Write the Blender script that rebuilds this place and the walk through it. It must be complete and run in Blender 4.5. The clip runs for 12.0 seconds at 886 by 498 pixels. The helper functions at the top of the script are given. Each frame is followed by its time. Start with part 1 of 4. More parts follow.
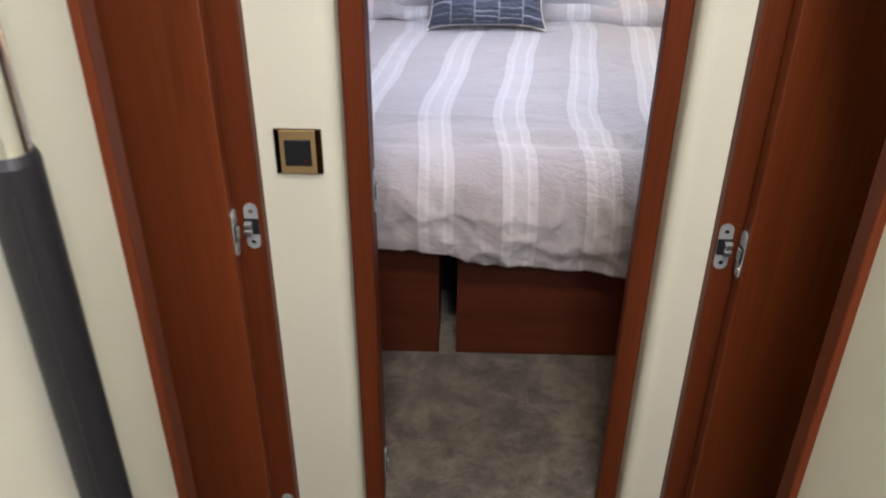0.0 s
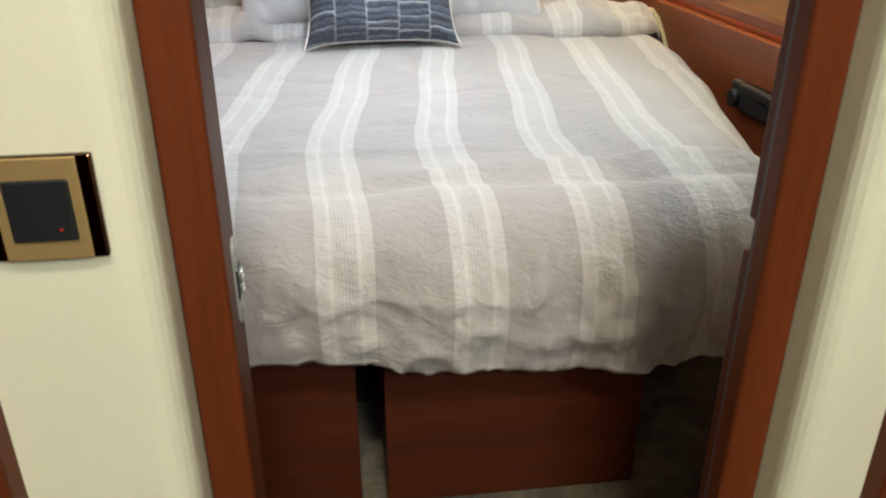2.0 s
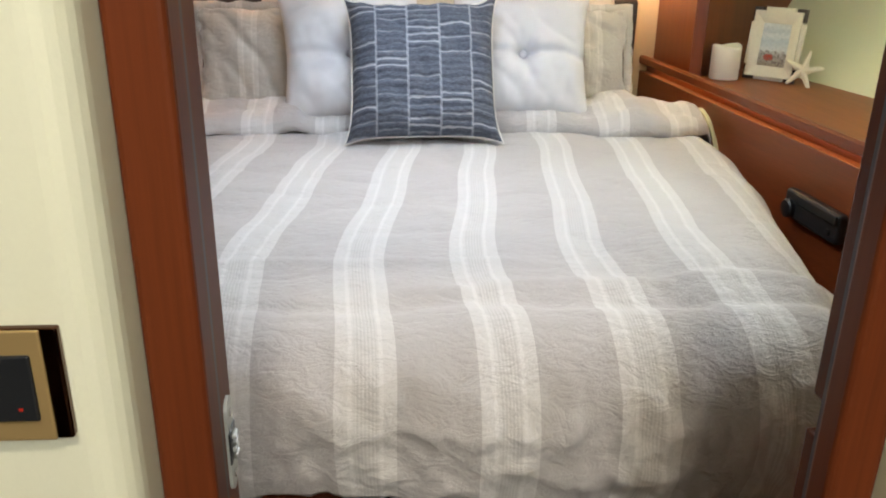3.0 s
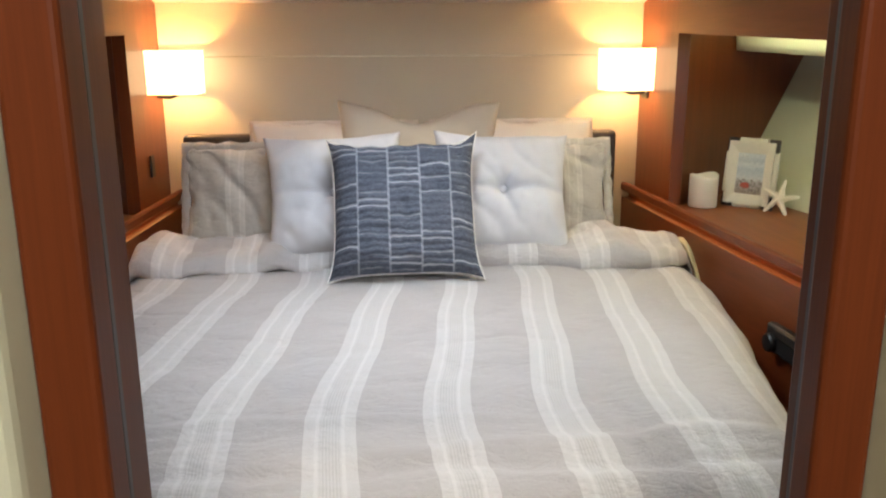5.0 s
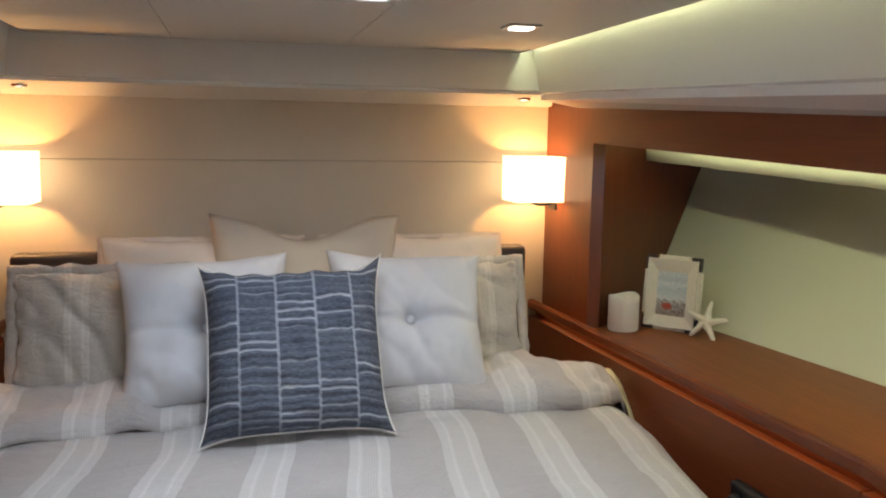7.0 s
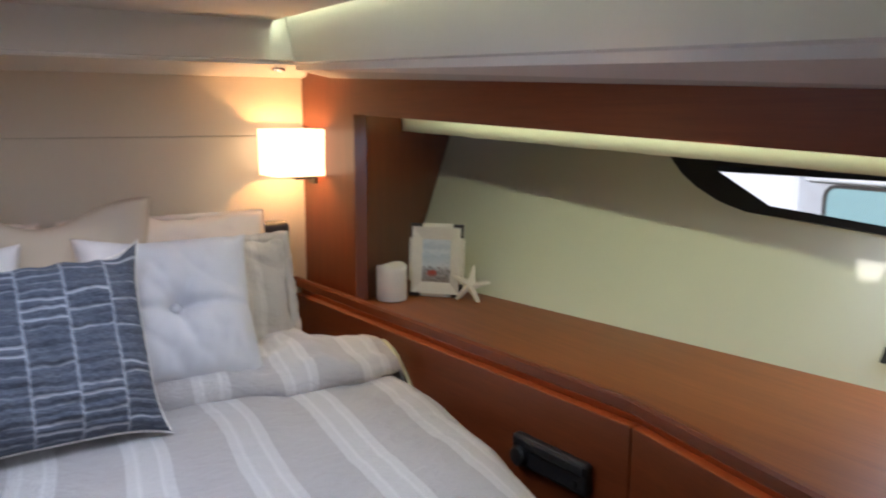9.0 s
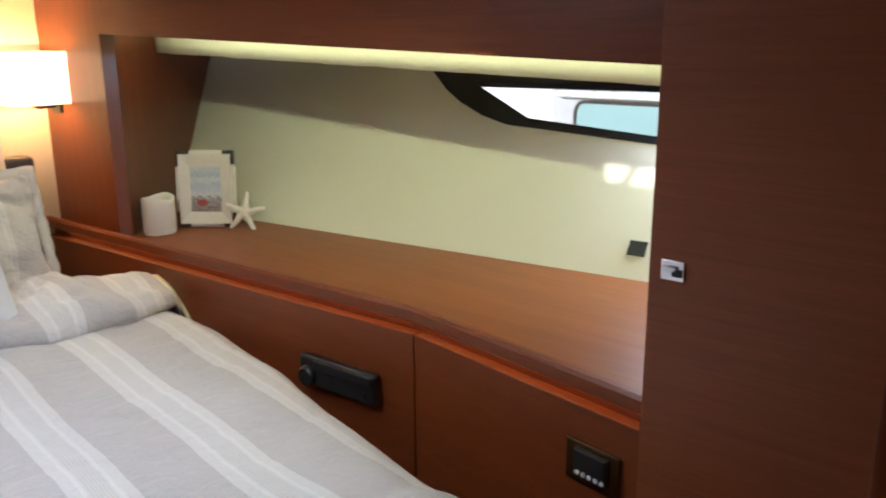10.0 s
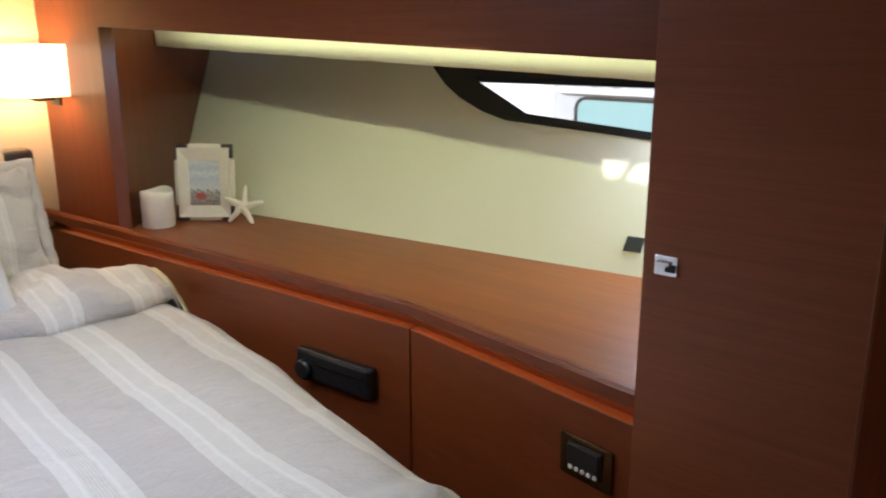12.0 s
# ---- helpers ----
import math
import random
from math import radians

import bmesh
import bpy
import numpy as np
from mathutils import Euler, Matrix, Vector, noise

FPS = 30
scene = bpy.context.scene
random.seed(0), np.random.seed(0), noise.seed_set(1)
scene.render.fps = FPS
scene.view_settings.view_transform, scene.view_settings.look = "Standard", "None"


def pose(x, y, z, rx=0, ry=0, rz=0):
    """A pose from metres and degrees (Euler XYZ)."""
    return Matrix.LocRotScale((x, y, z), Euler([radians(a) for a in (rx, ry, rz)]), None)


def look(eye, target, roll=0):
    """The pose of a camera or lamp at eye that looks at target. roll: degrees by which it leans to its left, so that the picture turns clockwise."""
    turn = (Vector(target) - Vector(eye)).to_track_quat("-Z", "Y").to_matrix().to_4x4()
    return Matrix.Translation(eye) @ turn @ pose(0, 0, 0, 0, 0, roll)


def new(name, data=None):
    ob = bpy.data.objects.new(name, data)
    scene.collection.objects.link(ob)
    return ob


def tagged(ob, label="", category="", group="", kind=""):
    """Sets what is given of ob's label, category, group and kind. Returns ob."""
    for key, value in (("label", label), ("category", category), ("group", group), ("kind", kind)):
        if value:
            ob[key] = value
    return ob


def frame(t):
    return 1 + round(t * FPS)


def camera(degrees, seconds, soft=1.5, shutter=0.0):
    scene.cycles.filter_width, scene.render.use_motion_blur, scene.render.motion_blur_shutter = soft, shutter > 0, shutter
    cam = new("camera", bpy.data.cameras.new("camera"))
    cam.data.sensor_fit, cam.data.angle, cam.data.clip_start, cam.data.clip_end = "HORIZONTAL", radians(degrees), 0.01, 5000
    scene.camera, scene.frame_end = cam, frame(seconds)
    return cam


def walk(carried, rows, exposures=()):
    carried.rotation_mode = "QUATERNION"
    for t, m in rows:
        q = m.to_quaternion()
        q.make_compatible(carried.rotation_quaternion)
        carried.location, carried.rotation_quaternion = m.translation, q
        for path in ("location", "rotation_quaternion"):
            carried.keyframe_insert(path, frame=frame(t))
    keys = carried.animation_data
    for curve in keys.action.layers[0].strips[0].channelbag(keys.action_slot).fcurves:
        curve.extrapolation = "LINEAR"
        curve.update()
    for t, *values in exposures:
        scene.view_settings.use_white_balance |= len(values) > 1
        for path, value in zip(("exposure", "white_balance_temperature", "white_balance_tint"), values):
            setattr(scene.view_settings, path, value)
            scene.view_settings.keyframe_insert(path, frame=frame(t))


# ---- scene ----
cam = camera(57.3, 12.0, soft=2.0, shutter=0.3)
PATH = [
    (0, (0.037, 0.295, 1.617), (-0.006, 2.017, 0.601), 0.41),
    (0.5, (0.048, 0.478, 1.474), (0.091, 2.199, 0.457), 0.57),
    (1, (0.001, 0.668, 1.388), (0.106, 2.396, 0.385), 1.17),
    (1.5, (0.046, 0.854, 1.253), (0.086, 2.658, 0.389), 1.63),
    (2, (-0.031, 1.044, 1.263), (0.209, 2.823, 0.380), 0.03),
    (2.5, (-0.040, 1.124, 1.297), (0.225, 2.941, 0.506), 0.99),
    (2.7, (-0.017, 1.138, 1.306), (0.157, 2.994, 0.580), 1.60),
    (4.3, (0.038, 1.190, 1.301), (0.129, 3.057, 0.591), -0.28),
    (4.5, (0.058, 1.168, 1.353), (0.139, 3.056, 0.699), -0.60),
    (5, (0.065, 1.176, 1.404), (0.203, 3.113, 0.926), -0.29),
    (5.5, (0.039, 1.257, 1.419), (0.253, 3.207, 1.030), -0.50),
    (6, (-0.039, 1.428, 1.450), (0.399, 3.347, 1.095), -1.21),
    (6.5, (-0.025, 1.531, 1.466), (0.440, 3.451, 1.153), -0.21),
    (6.7, (-0.005, 1.569, 1.467), (0.465, 3.490, 1.165), 0.48),
    (8.3, (-0.114, 1.696, 1.455), (0.528, 3.587, 1.344), -0.56),
    (8.5, (-0.109, 1.689, 1.470), (0.624, 3.538, 1.253), -0.96),
    (9, (-0.092, 1.706, 1.457), (0.985, 3.359, 1.129), 0.14),
    (9.5, (-0.096, 1.714, 1.460), (1.211, 3.161, 1.017), -0.62),
    (10, (-0.096, 1.703, 1.436), (1.367, 2.970, 0.933), -0.44),
    (10.5, (-0.103, 1.693, 1.441), (1.454, 2.835, 0.920), -0.09),
    (11, (-0.105, 1.689, 1.446), (1.461, 2.819, 0.926), -0.36),
    (11.5, (-0.100, 1.691, 1.429), (1.451, 2.837, 0.901), -0.37),
    (12, (-0.093, 1.692, 1.434), (1.367, 2.960, 0.921), -0.10),
]
EXPOSURES = [(0.0, 0.1, 5850, 22), (0.7, 0.0, 6050, 16), (1.5, 0.25, 6500, 6), (2.6, 0.25, 6400, 8), (4.5, 0.13, 6500, 10), (5.5, -0.05, 6500, 10),
             (6.6, -0.3, 6250, 10), (8.3, -0.98, 6300, 10), (8.7, -0.80, 5700, 16), (9.4, -0.22, 5800, 15), (10.0, -0.06, 6000, 13), (12.0, -0.06, 6000, 13)]
walk(cam, [(t, look(eye, target, roll)) for t, eye, target, roll in PATH], EXPOSURES)

# ---- world, daylight and lamps ----
WORLD = bpy.data.worlds.new("sky")
scene.world = WORLD
WORLD.use_nodes = True
_wn = WORLD.node_tree.nodes
_sky = _wn.new("ShaderNodeTexSky")
_sky.sky_type, _sky.sun_disc, _sky.sun_elevation, _sky.sun_rotation = "NISHITA", False, radians(21.0), radians(-77.2)
WORLD.node_tree.links.new(_sky.outputs[0], _wn["Background"].inputs[0])
_wn["Background"].inputs[1].default_value = 0.15
_sun = new("sun", bpy.data.lights.new("sun", "SUN"))
_sun.data.energy, _sun.data.angle, _sun.data.color = 5.0, radians(0.5), (1.0, 0.95, 0.88)
_sun.matrix_basis = look((-10.0, 2.265, 3.94), (0, 0, 0))


def lamp(name, kind, m, watts, colour, size=0.1, size_y=0.0, spread=180):
    data = bpy.data.lights.new(name, kind)
    data.energy, data.color = watts, colour
    if kind == "AREA":
        data.shape, data.size, data.size_y, data.spread = "RECTANGLE", size, size_y or size, radians(spread)
    else:
        data.shadow_soft_size = size
    if kind == "SPOT":
        data.spot_size, data.spot_blend = radians(spread), 0.5
    ob = new(name, data)
    ob.matrix_basis = m
    return ob


DAY, WARM, LED = (0.78, 0.88, 1.0), (1.0, 0.50, 0.16), (0.92, 1.0, 0.58)
CEIL_Z = 1.75
lamp("hatch_daylight", "AREA", look((0.06, 3.065, CEIL_Z + 0.085), (0.06, 3.065, 0)), 16, DAY, 0.5, 0.5)
lamp("companionway_daylight", "AREA", look((0.48, -0.30, 2.25), (-0.35, 1.1, 1.1)), 46, (1.0, 0.97, 0.90), 0.5, 0.6)
lamp("saloon_skylight", "AREA", look((-0.01, -0.50, 4.40), (0.12, 2.2, 0.8)), 88, (1.0, 0.88, 0.68), 0.4, 0.4)
lamp("window_daylight", "AREA", look((2.10, 2.42, 1.31), (1.20, 2.25, 0.83)), 13, DAY, 0.45, 0.16)

# ---- materials ----


def mat(name, base, rough=0.5, metal=0.0, coat=0.0, spec=0.5):
    m = bpy.data.materials.new(name)
    m.use_nodes = True
    b = m.node_tree.nodes["Principled BSDF"]
    b.inputs["Base Color"].default_value = (*base, 1)
    b.inputs["Roughness"].default_value, b.inputs["Metallic"].default_value = rough, metal
    b.inputs["Coat Weight"].default_value, b.inputs["Specular IOR Level"].default_value = coat, spec
    b.inputs["Coat Roughness"].default_value = 0.18
    return m, m.node_tree, b


def node(tree, kind, **values):
    n = tree.nodes.new("ShaderNode" + kind)
    for k, v in values.items():
        n.inputs[k.replace("_", " ")].default_value = v
    return n


def coords(tree, scale=(1, 1, 1), uv=False, rot=(0, 0, 0)):
    c = tree.nodes.new("ShaderNodeTexCoord")
    mp = node(tree, "Mapping", Scale=scale, Rotation=rot)
    tree.links.new(c.outputs["UV" if uv else "Object"], mp.inputs[0])
    return mp.outputs[0]


def ramp(tree, fac, stops):
    r = tree.nodes.new("ShaderNodeValToRGB")
    els = r.color_ramp.elements
    while len(els) < len(stops):
        els.new(0.5)
    for e, (p, c) in zip(els, stops):
        e.position, e.color = p, (*c, 1)
    tree.links.new(fac, r.inputs[0])
    return r.outputs[0]


def bump(tree, b, height, strength, distance):
    bp = node(tree, "Bump", Strength=strength, Distance=distance)
    tree.links.new(height, bp.inputs["Height"])
    tree.links.new(bp.outputs[0], b.inputs["Normal"])


def mixed(tree, fac, a, b, mode="MIX"):
    m = tree.nodes.new("ShaderNodeMix")
    m.data_type, m.blend_type = "RGBA", mode
    for sock, v in ((m.inputs[0], fac), (m.inputs[6], a), (m.inputs[7], b)):
        if isinstance(v, (int, float)):
            sock.default_value = v
        elif isinstance(v, tuple):
            sock.default_value = (*v, 1)
        else:
            tree.links.new(v, sock)
    return m.outputs[2]


def maths(tree, op, a, b=0.0):
    m = tree.nodes.new("ShaderNodeMath")
    m.operation = op
    for sock, v in zip(m.inputs, (a, b)):
        if isinstance(v, (int, float)):
            sock.default_value = v
        else:
            tree.links.new(v, sock)
    return m.outputs[0]


def wood(name, dark, light, axis=1, rough=0.36, coat=0.12, width=26.0):
    """Varnished veneer with the grain along an axis."""
    m, t, b = mat(name, light, rough, coat=coat, spec=0.35)
    sc = [width] * 3
    sc[axis] = 1.1
    fine = [240.0, 240.0, 240.0]
    fine[axis] = 7.0
    n1 = node(t, "TexNoise", Scale=1.0, Detail=5.0, Roughness=0.6, Distortion=0.4)
    t.links.new(coords(t, sc), n1.inputs["Vector"])
    n2 = node(t, "TexNoise", Scale=1.0, Detail=2.0)
    t.links.new(coords(t, fine), n2.inputs["Vector"])
    n3 = node(t, "TexNoise", Scale=1.6, Detail=2.0)
    t.links.new(coords(t), n3.inputs["Vector"])
    grain = maths(t, "ADD", maths(t, "MULTIPLY", n1.outputs[0], 0.6), maths(t, "MULTIPLY", n2.outputs[0], 0.4))
    col = ramp(t, grain, [(0.3, dark), (0.7, light)])
    col = mixed(t, maths(t, "MULTIPLY", n3.outputs[0], 0.35), col, tuple(c * 0.7 for c in light))
    t.links.new(col, b.inputs["Base Color"])
    rr = maths(t, "ADD", rough - 0.06, maths(t, "MULTIPLY", n3.outputs[0], 0.14))
    t.links.new(rr, b.inputs["Roughness"])
    bump(t, b, n2.outputs[0], 0.12, 0.0006)
    return m


def plain(name, base, rough=0.6, grain=0.06, scale=300.0, depth=0.0006, strength=0.25, **kw):
    """Paint, vinyl or cloth: a soft cloudiness and a fine tooth."""
    m, t, b = mat(name, base, rough, **kw)
    n1 = node(t, "TexNoise", Scale=2.2, Detail=4.0)
    t.links.new(coords(t), n1.inputs["Vector"])
    n2 = node(t, "TexNoise", Scale=scale, Detail=2.0)
    t.links.new(coords(t), n2.inputs["Vector"])
    lo, hi = tuple(c * (1 - grain) for c in base), tuple(min(1, c * (1 + grain)) for c in base)
    col = ramp(t, maths(t, "ADD", maths(t, "MULTIPLY", n1.outputs[0], 0.7), maths(t, "MULTIPLY", n2.outputs[0], 0.3)), [(0.3, lo), (0.7, hi)])
    t.links.new(col, b.inputs["Base Color"])
    bump(t, b, n2.outputs[0], strength, depth)
    return m


RED_D, RED_L = (0.125, 0.026, 0.007), (0.205, 0.047, 0.012)
WOOD_Y = wood("cherry veneer lengthwise", RED_D, RED_L, 1)
WOOD_Z = wood("cherry veneer upright", RED_D, RED_L, 2)
WOOD_X = wood("cherry veneer crosswise", RED_D, RED_L, 0)
WOOD_TOP = wood("cherry shelf top", (0.16, 0.043, 0.008), (0.30, 0.086, 0.016), 1, 0.40, 0.08)
WOOD_WARD = wood("wardrobe veneer", (0.185, 0.052, 0.020), (0.27, 0.079, 0.031), 1, 0.42, 0.08, 60.0)
# cherry veneer with its colours darkened, as the bed base rendered too bright
WOOD_BASE = wood("darkened cherry plinth", (0.045, 0.009, 0.003), (0.10, 0.021, 0.007), 0, 0.5, 0.05)
WOOD_JAMB = wood("cherry jamb", (0.078, 0.017, 0.005), (0.145, 0.032, 0.009), 2, 0.45, 0.0)
WOOD_JAMB.node_tree.nodes["Principled BSDF"].inputs["Specular IOR Level"].default_value = 0.15
CREAM = plain("cream panel", (0.67, 0.66, 0.52), 0.38, 0.03)
CREAM_CLOTH = plain("cream wall cloth", (0.68, 0.60, 0.48), 0.85, 0.05, 700.0, 0.0008, 0.5)
HULL_CLOTH = plain("hull lining", (0.66, 0.63, 0.48), 0.7, 0.03, 500.0)
HEADLINER = plain("headliner", (0.60, 0.56, 0.50), 0.55, 0.03, 400.0)
WHITE_GLOSS = plain("white moulding", (0.84, 0.825, 0.785), 0.16, 0.02, 60.0, 0.0002, 0.05)
LEATHER = plain("brown leather", (0.040, 0.027, 0.022), 0.5, 0.2, 260.0, 0.001, 0.5)
BLACK = plain("black plastic", (0.012, 0.013, 0.015), 0.38, 0.15, 300.0)
RUBBER = plain("grey seal", (0.09, 0.07, 0.07), 0.6, 0.1, 200.0)
CHROME = mat("chrome", (0.75, 0.75, 0.76), 0.12, 1.0)[0]
STEEL = mat("satin steel", (0.55, 0.55, 0.54), 0.32, 1.0)[0]
BRASS = mat("gold mirror plate", (0.62, 0.43, 0.19), 0.28, 0.65)[0]
# dark reflections at the gold plate's sides, put into the base colour
DARK_REFLECTION = mat("gold plate with dark reflections in its colour", (0.10, 0.045, 0.025), 0.10, 1.0)[0]
ZINC = plain("grey zinc hinge", (0.42, 0.44, 0.43), 0.35, 0.06, 120.0, metal=0.35)
WAX = plain("candle wax", (0.78, 0.72, 0.60), 0.5, 0.04, 40.0)
WHITEWOOD = plain("whitewashed wood", (0.70, 0.64, 0.53), 0.6, 0.12, 90.0)
STAR = plain("dried starfish", (0.74, 0.67, 0.54), 0.8, 0.12, 160.0, 0.002, 0.8)
GAP_BLACK = plain("near-black gap strip", (0.01, 0.01, 0.012), 0.9, 0.1)
PAPER = plain("white paper", (0.8, 0.78, 0.74), 0.8, 0.03)
BOAT_WHITE = plain("boat gelcoat", (0.78, 0.80, 0.82), 0.25, 0.02, 20.0)


def carpet():
    m, t, b = mat("carpet", (0.2, 0.18, 0.14), 0.95, spec=0.15)
    n1 = node(t, "TexNoise", Scale=11.0, Detail=6.0, Roughness=0.72, Distortion=0.25)
    n2 = node(t, "TexNoise", Scale=420.0, Detail=2.0)
    for n in (n1, n2):
        t.links.new(coords(t), n.inputs["Vector"])
    c = ramp(t, n1.outputs[0], [(0.40, (0.026, 0.021, 0.013)), (0.64, (0.21, 0.172, 0.105))])
    c = mixed(t, 0.45, c, ramp(t, n2.outputs[0], [(0.3, (0.028, 0.023, 0.016)), (0.7, (0.18, 0.15, 0.10))]))
    t.links.new(c, b.inputs["Base Color"])
    bump(t, b, maths(t, "ADD", n1.outputs[0], maths(t, "MULTIPLY", n2.outputs[0], 0.5)), 0.9, 0.006)
    b.inputs["Sheen Weight"].default_value = 0.3
    return m


def striped(name, ground, band, pitch, width, lines=True):
    """Woven cloth: light bands along v at every pitch metres of u, with fine grey pin lines in each."""
    m, t, b = mat(name, ground, 0.9, spec=0.2)
    b.inputs["Sheen Weight"].default_value = 0.25
    uv = t.nodes.new("ShaderNodeTexCoord").outputs["UV"]
    sep = t.nodes.new("ShaderNodeSeparateXYZ")
    t.links.new(uv, sep.inputs[0])
    wob = node(t, "TexNoise", Scale=3.0, Detail=1.0)
    t.links.new(uv, wob.inputs["Vector"])
    u = maths(t, "ADD", sep.outputs[0], maths(t, "MULTIPLY", maths(t, "SUBTRACT", wob.outputs[0], 0.5), 0.012))
    d = maths(t, "ABSOLUTE", maths(t, "SUBTRACT", maths(t, "FRACT", maths(t, "ADD", maths(t, "DIVIDE", u, pitch), 100.5)), 0.5))
    inband = maths(t, "LESS_THAN", d, width / pitch / 2)
    mid = maths(t, "LESS_THAN", d, width / pitch / 2 * 0.36)
    edge = maths(t, "LESS_THAN", maths(t, "ABSOLUTE", maths(t, "SUBTRACT", d, width / pitch / 2 * 0.50)), width / pitch / 2 * 0.07)
    pin = maths(t, "GREATER_THAN", maths(t, "FRACT", maths(t, "DIVIDE", u, width * 0.36 / 6)), 0.5)
    weave = node(t, "TexNoise", Scale=1.0, Detail=3.0)
    t.links.new(coords(t, (900, 90, 1), uv=True), weave.inputs["Vector"])
    weave2 = node(t, "TexNoise", Scale=1.0, Detail=3.0)
    t.links.new(coords(t, (90, 900, 1), uv=True), weave2.inputs["Vector"])
    cloud = node(t, "TexNoise", Scale=7.0, Detail=4.0)
    t.links.new(uv, cloud.inputs["Vector"])
    g = mixed(t, cloud.outputs[0], tuple(c * 0.9 for c in ground), tuple(min(1, c * 1.1) for c in ground))
    c = mixed(t, maths(t, "MULTIPLY", inband, 0.85), g, tuple(x * 0.93 for x in band))
    c = mixed(t, maths(t, "MULTIPLY", edge, 0.42), c, tuple(min(1, x * 1.10) for x in band))
    if lines:
        c = mixed(t, maths(t, "MULTIPLY", maths(t, "MULTIPLY", mid, pin), 0.36), c, tuple(x * 0.88 for x in ground))
    w = maths(t, "ADD", weave.outputs[0], weave2.outputs[0])
    c = mixed(t, 0.16, c, ramp(t, maths(t, "MULTIPLY", w, 0.5), [(0.35, (0.2, 0.19, 0.18)), (0.65, (1, 1, 1))]), "MULTIPLY")
    t.links.new(c, b.inputs["Base Color"])
    crease = node(t, "TexNoise", Scale=1.0, Detail=4.0, Roughness=0.6, Distortion=1.2)
    t.links.new(coords(t, (16, 26, 1), uv=True), crease.inputs["Vector"])
    crump = node(t, "TexNoise", Scale=1.0, Detail=5.0, Roughness=0.65, Distortion=0.9)
    t.links.new(coords(t, (60, 75, 1), uv=True), crump.inputs["Vector"])
    hgt = maths(t, "ADD", maths(t, "MULTIPLY", w, 0.10), maths(t, "ADD", maths(t, "MULTIPLY", crease.outputs[0], 1.3), maths(t, "MULTIPLY", crump.outputs[0], 0.5)))
    bump(t, b, hgt, 0.62, 0.012)
    return m


def ikat():
    """Blue-grey ruched cloth: pale upright seams and broken pale dashes across."""
    m, t, b = mat("blue ruched cloth", (0.2, 0.22, 0.27), 0.9, spec=0.2)
    uv = t.nodes.new("ShaderNodeTexCoord").outputs["UV"]
    sep = t.nodes.new("ShaderNodeSeparateXYZ")
    t.links.new(uv, sep.inputs[0])
    nz = node(t, "TexNoise", Scale=9.0, Detail=2.0)
    t.links.new(uv, nz.inputs["Vector"])
    u = maths(t, "MULTIPLY", sep.outputs[0], 5.0)
    du = maths(t, "ABSOLUTE", maths(t, "SUBTRACT", maths(t, "FRACT", u), 0.5))
    seam = maths(t, "GREATER_THAN", du, 0.462)
    col_id = maths(t, "FLOOR", u)
    row = maths(t, "ADD", maths(t, "MULTIPLY", sep.outputs[1], 21.0), maths(t, "ADD", maths(t, "MULTIPLY", nz.outputs[0], 0.9), maths(t, "MULTIPLY", col_id, 0.37)))
    cell = t.nodes.new("ShaderNodeCombineXYZ")
    t.links.new(col_id, cell.inputs[0])
    t.links.new(maths(t, "FLOOR", row), cell.inputs[1])
    wn = t.nodes.new("ShaderNodeTexWhiteNoise")
    wn.noise_dimensions = "2D"
    t.links.new(cell.outputs[0], wn.inputs["Vector"])
    off = maths(t, "ABSOLUTE", maths(t, "SUBTRACT", maths(t, "FRACT", row), 0.5))
    thick = maths(t, "ADD", 0.07, maths(t, "MULTIPLY", wn.outputs["Value"], 0.17))
    line = ramp(t, maths(t, "SUBTRACT", thick, off), [(0.0, (0, 0, 0)), (0.12, (1, 1, 1))])
    brk = node(t, "TexNoise", Scale=1.0, Detail=2.0)
    t.links.new(coords(t, (13, 44, 1), uv=True), brk.inputs["Vector"])
    dash = mixed(t, 1.0, line, ramp(t, maths(t, "ADD", maths(t, "MULTIPLY", wn.outputs["Value"], 0.5), maths(t, "MULTIPLY", brk.outputs[0], 0.5)), [(0.42, (0, 0, 0)), (0.72, (1, 1, 1))]), "MULTIPLY")
    fold_h = maths(t, "MULTIPLY", off, 2.0)
    cl = node(t, "TexNoise", Scale=1.0, Detail=4.0)
    t.links.new(coords(t, (38, 120, 1), uv=True), cl.inputs["Vector"])
    c = ramp(t, cl.outputs[0], [(0.3, (0.060, 0.070, 0.095)), (0.7, (0.125, 0.142, 0.180))])
    c = mixed(t, maths(t, "MULTIPLY", dash, 0.85), c, (0.42, 0.44, 0.49))
    c = mixed(t, maths(t, "MULTIPLY", seam, 0.6), c, (0.36, 0.38, 0.43))
    t.links.new(c, b.inputs["Base Color"])
    h = maths(t, "ADD", fold_h, maths(t, "MULTIPLY", seam, -0.8))
    bump(t, b, h, 0.7, 0.006)
    return m


def glow(name, colour, strength):
    m = bpy.data.materials.new(name)
    m.use_nodes = True
    t = m.node_tree
    e = node(t, "Emission", Strength=strength, Color=(*colour, 1))
    t.links.new(e.outputs[0], t.nodes["Material Output"].inputs[0])
    return m


def glass():
    m = bpy.data.materials.new("window glass")
    m.use_nodes = True
    t = m.node_tree
    tr, gl = node(t, "BsdfTransparent"), node(t, "BsdfGlossy", Roughness=0.02)
    mx = t.nodes.new("ShaderNodeMixShader")
    mx.inputs[0].default_value = 0.05
    for a, s in ((tr.outputs[0], 1), (gl.outputs[0], 2)):
        t.links.new(a, mx.inputs[s])
    t.links.new(mx.outputs[0], t.nodes["Material Output"].inputs[0])
    return m


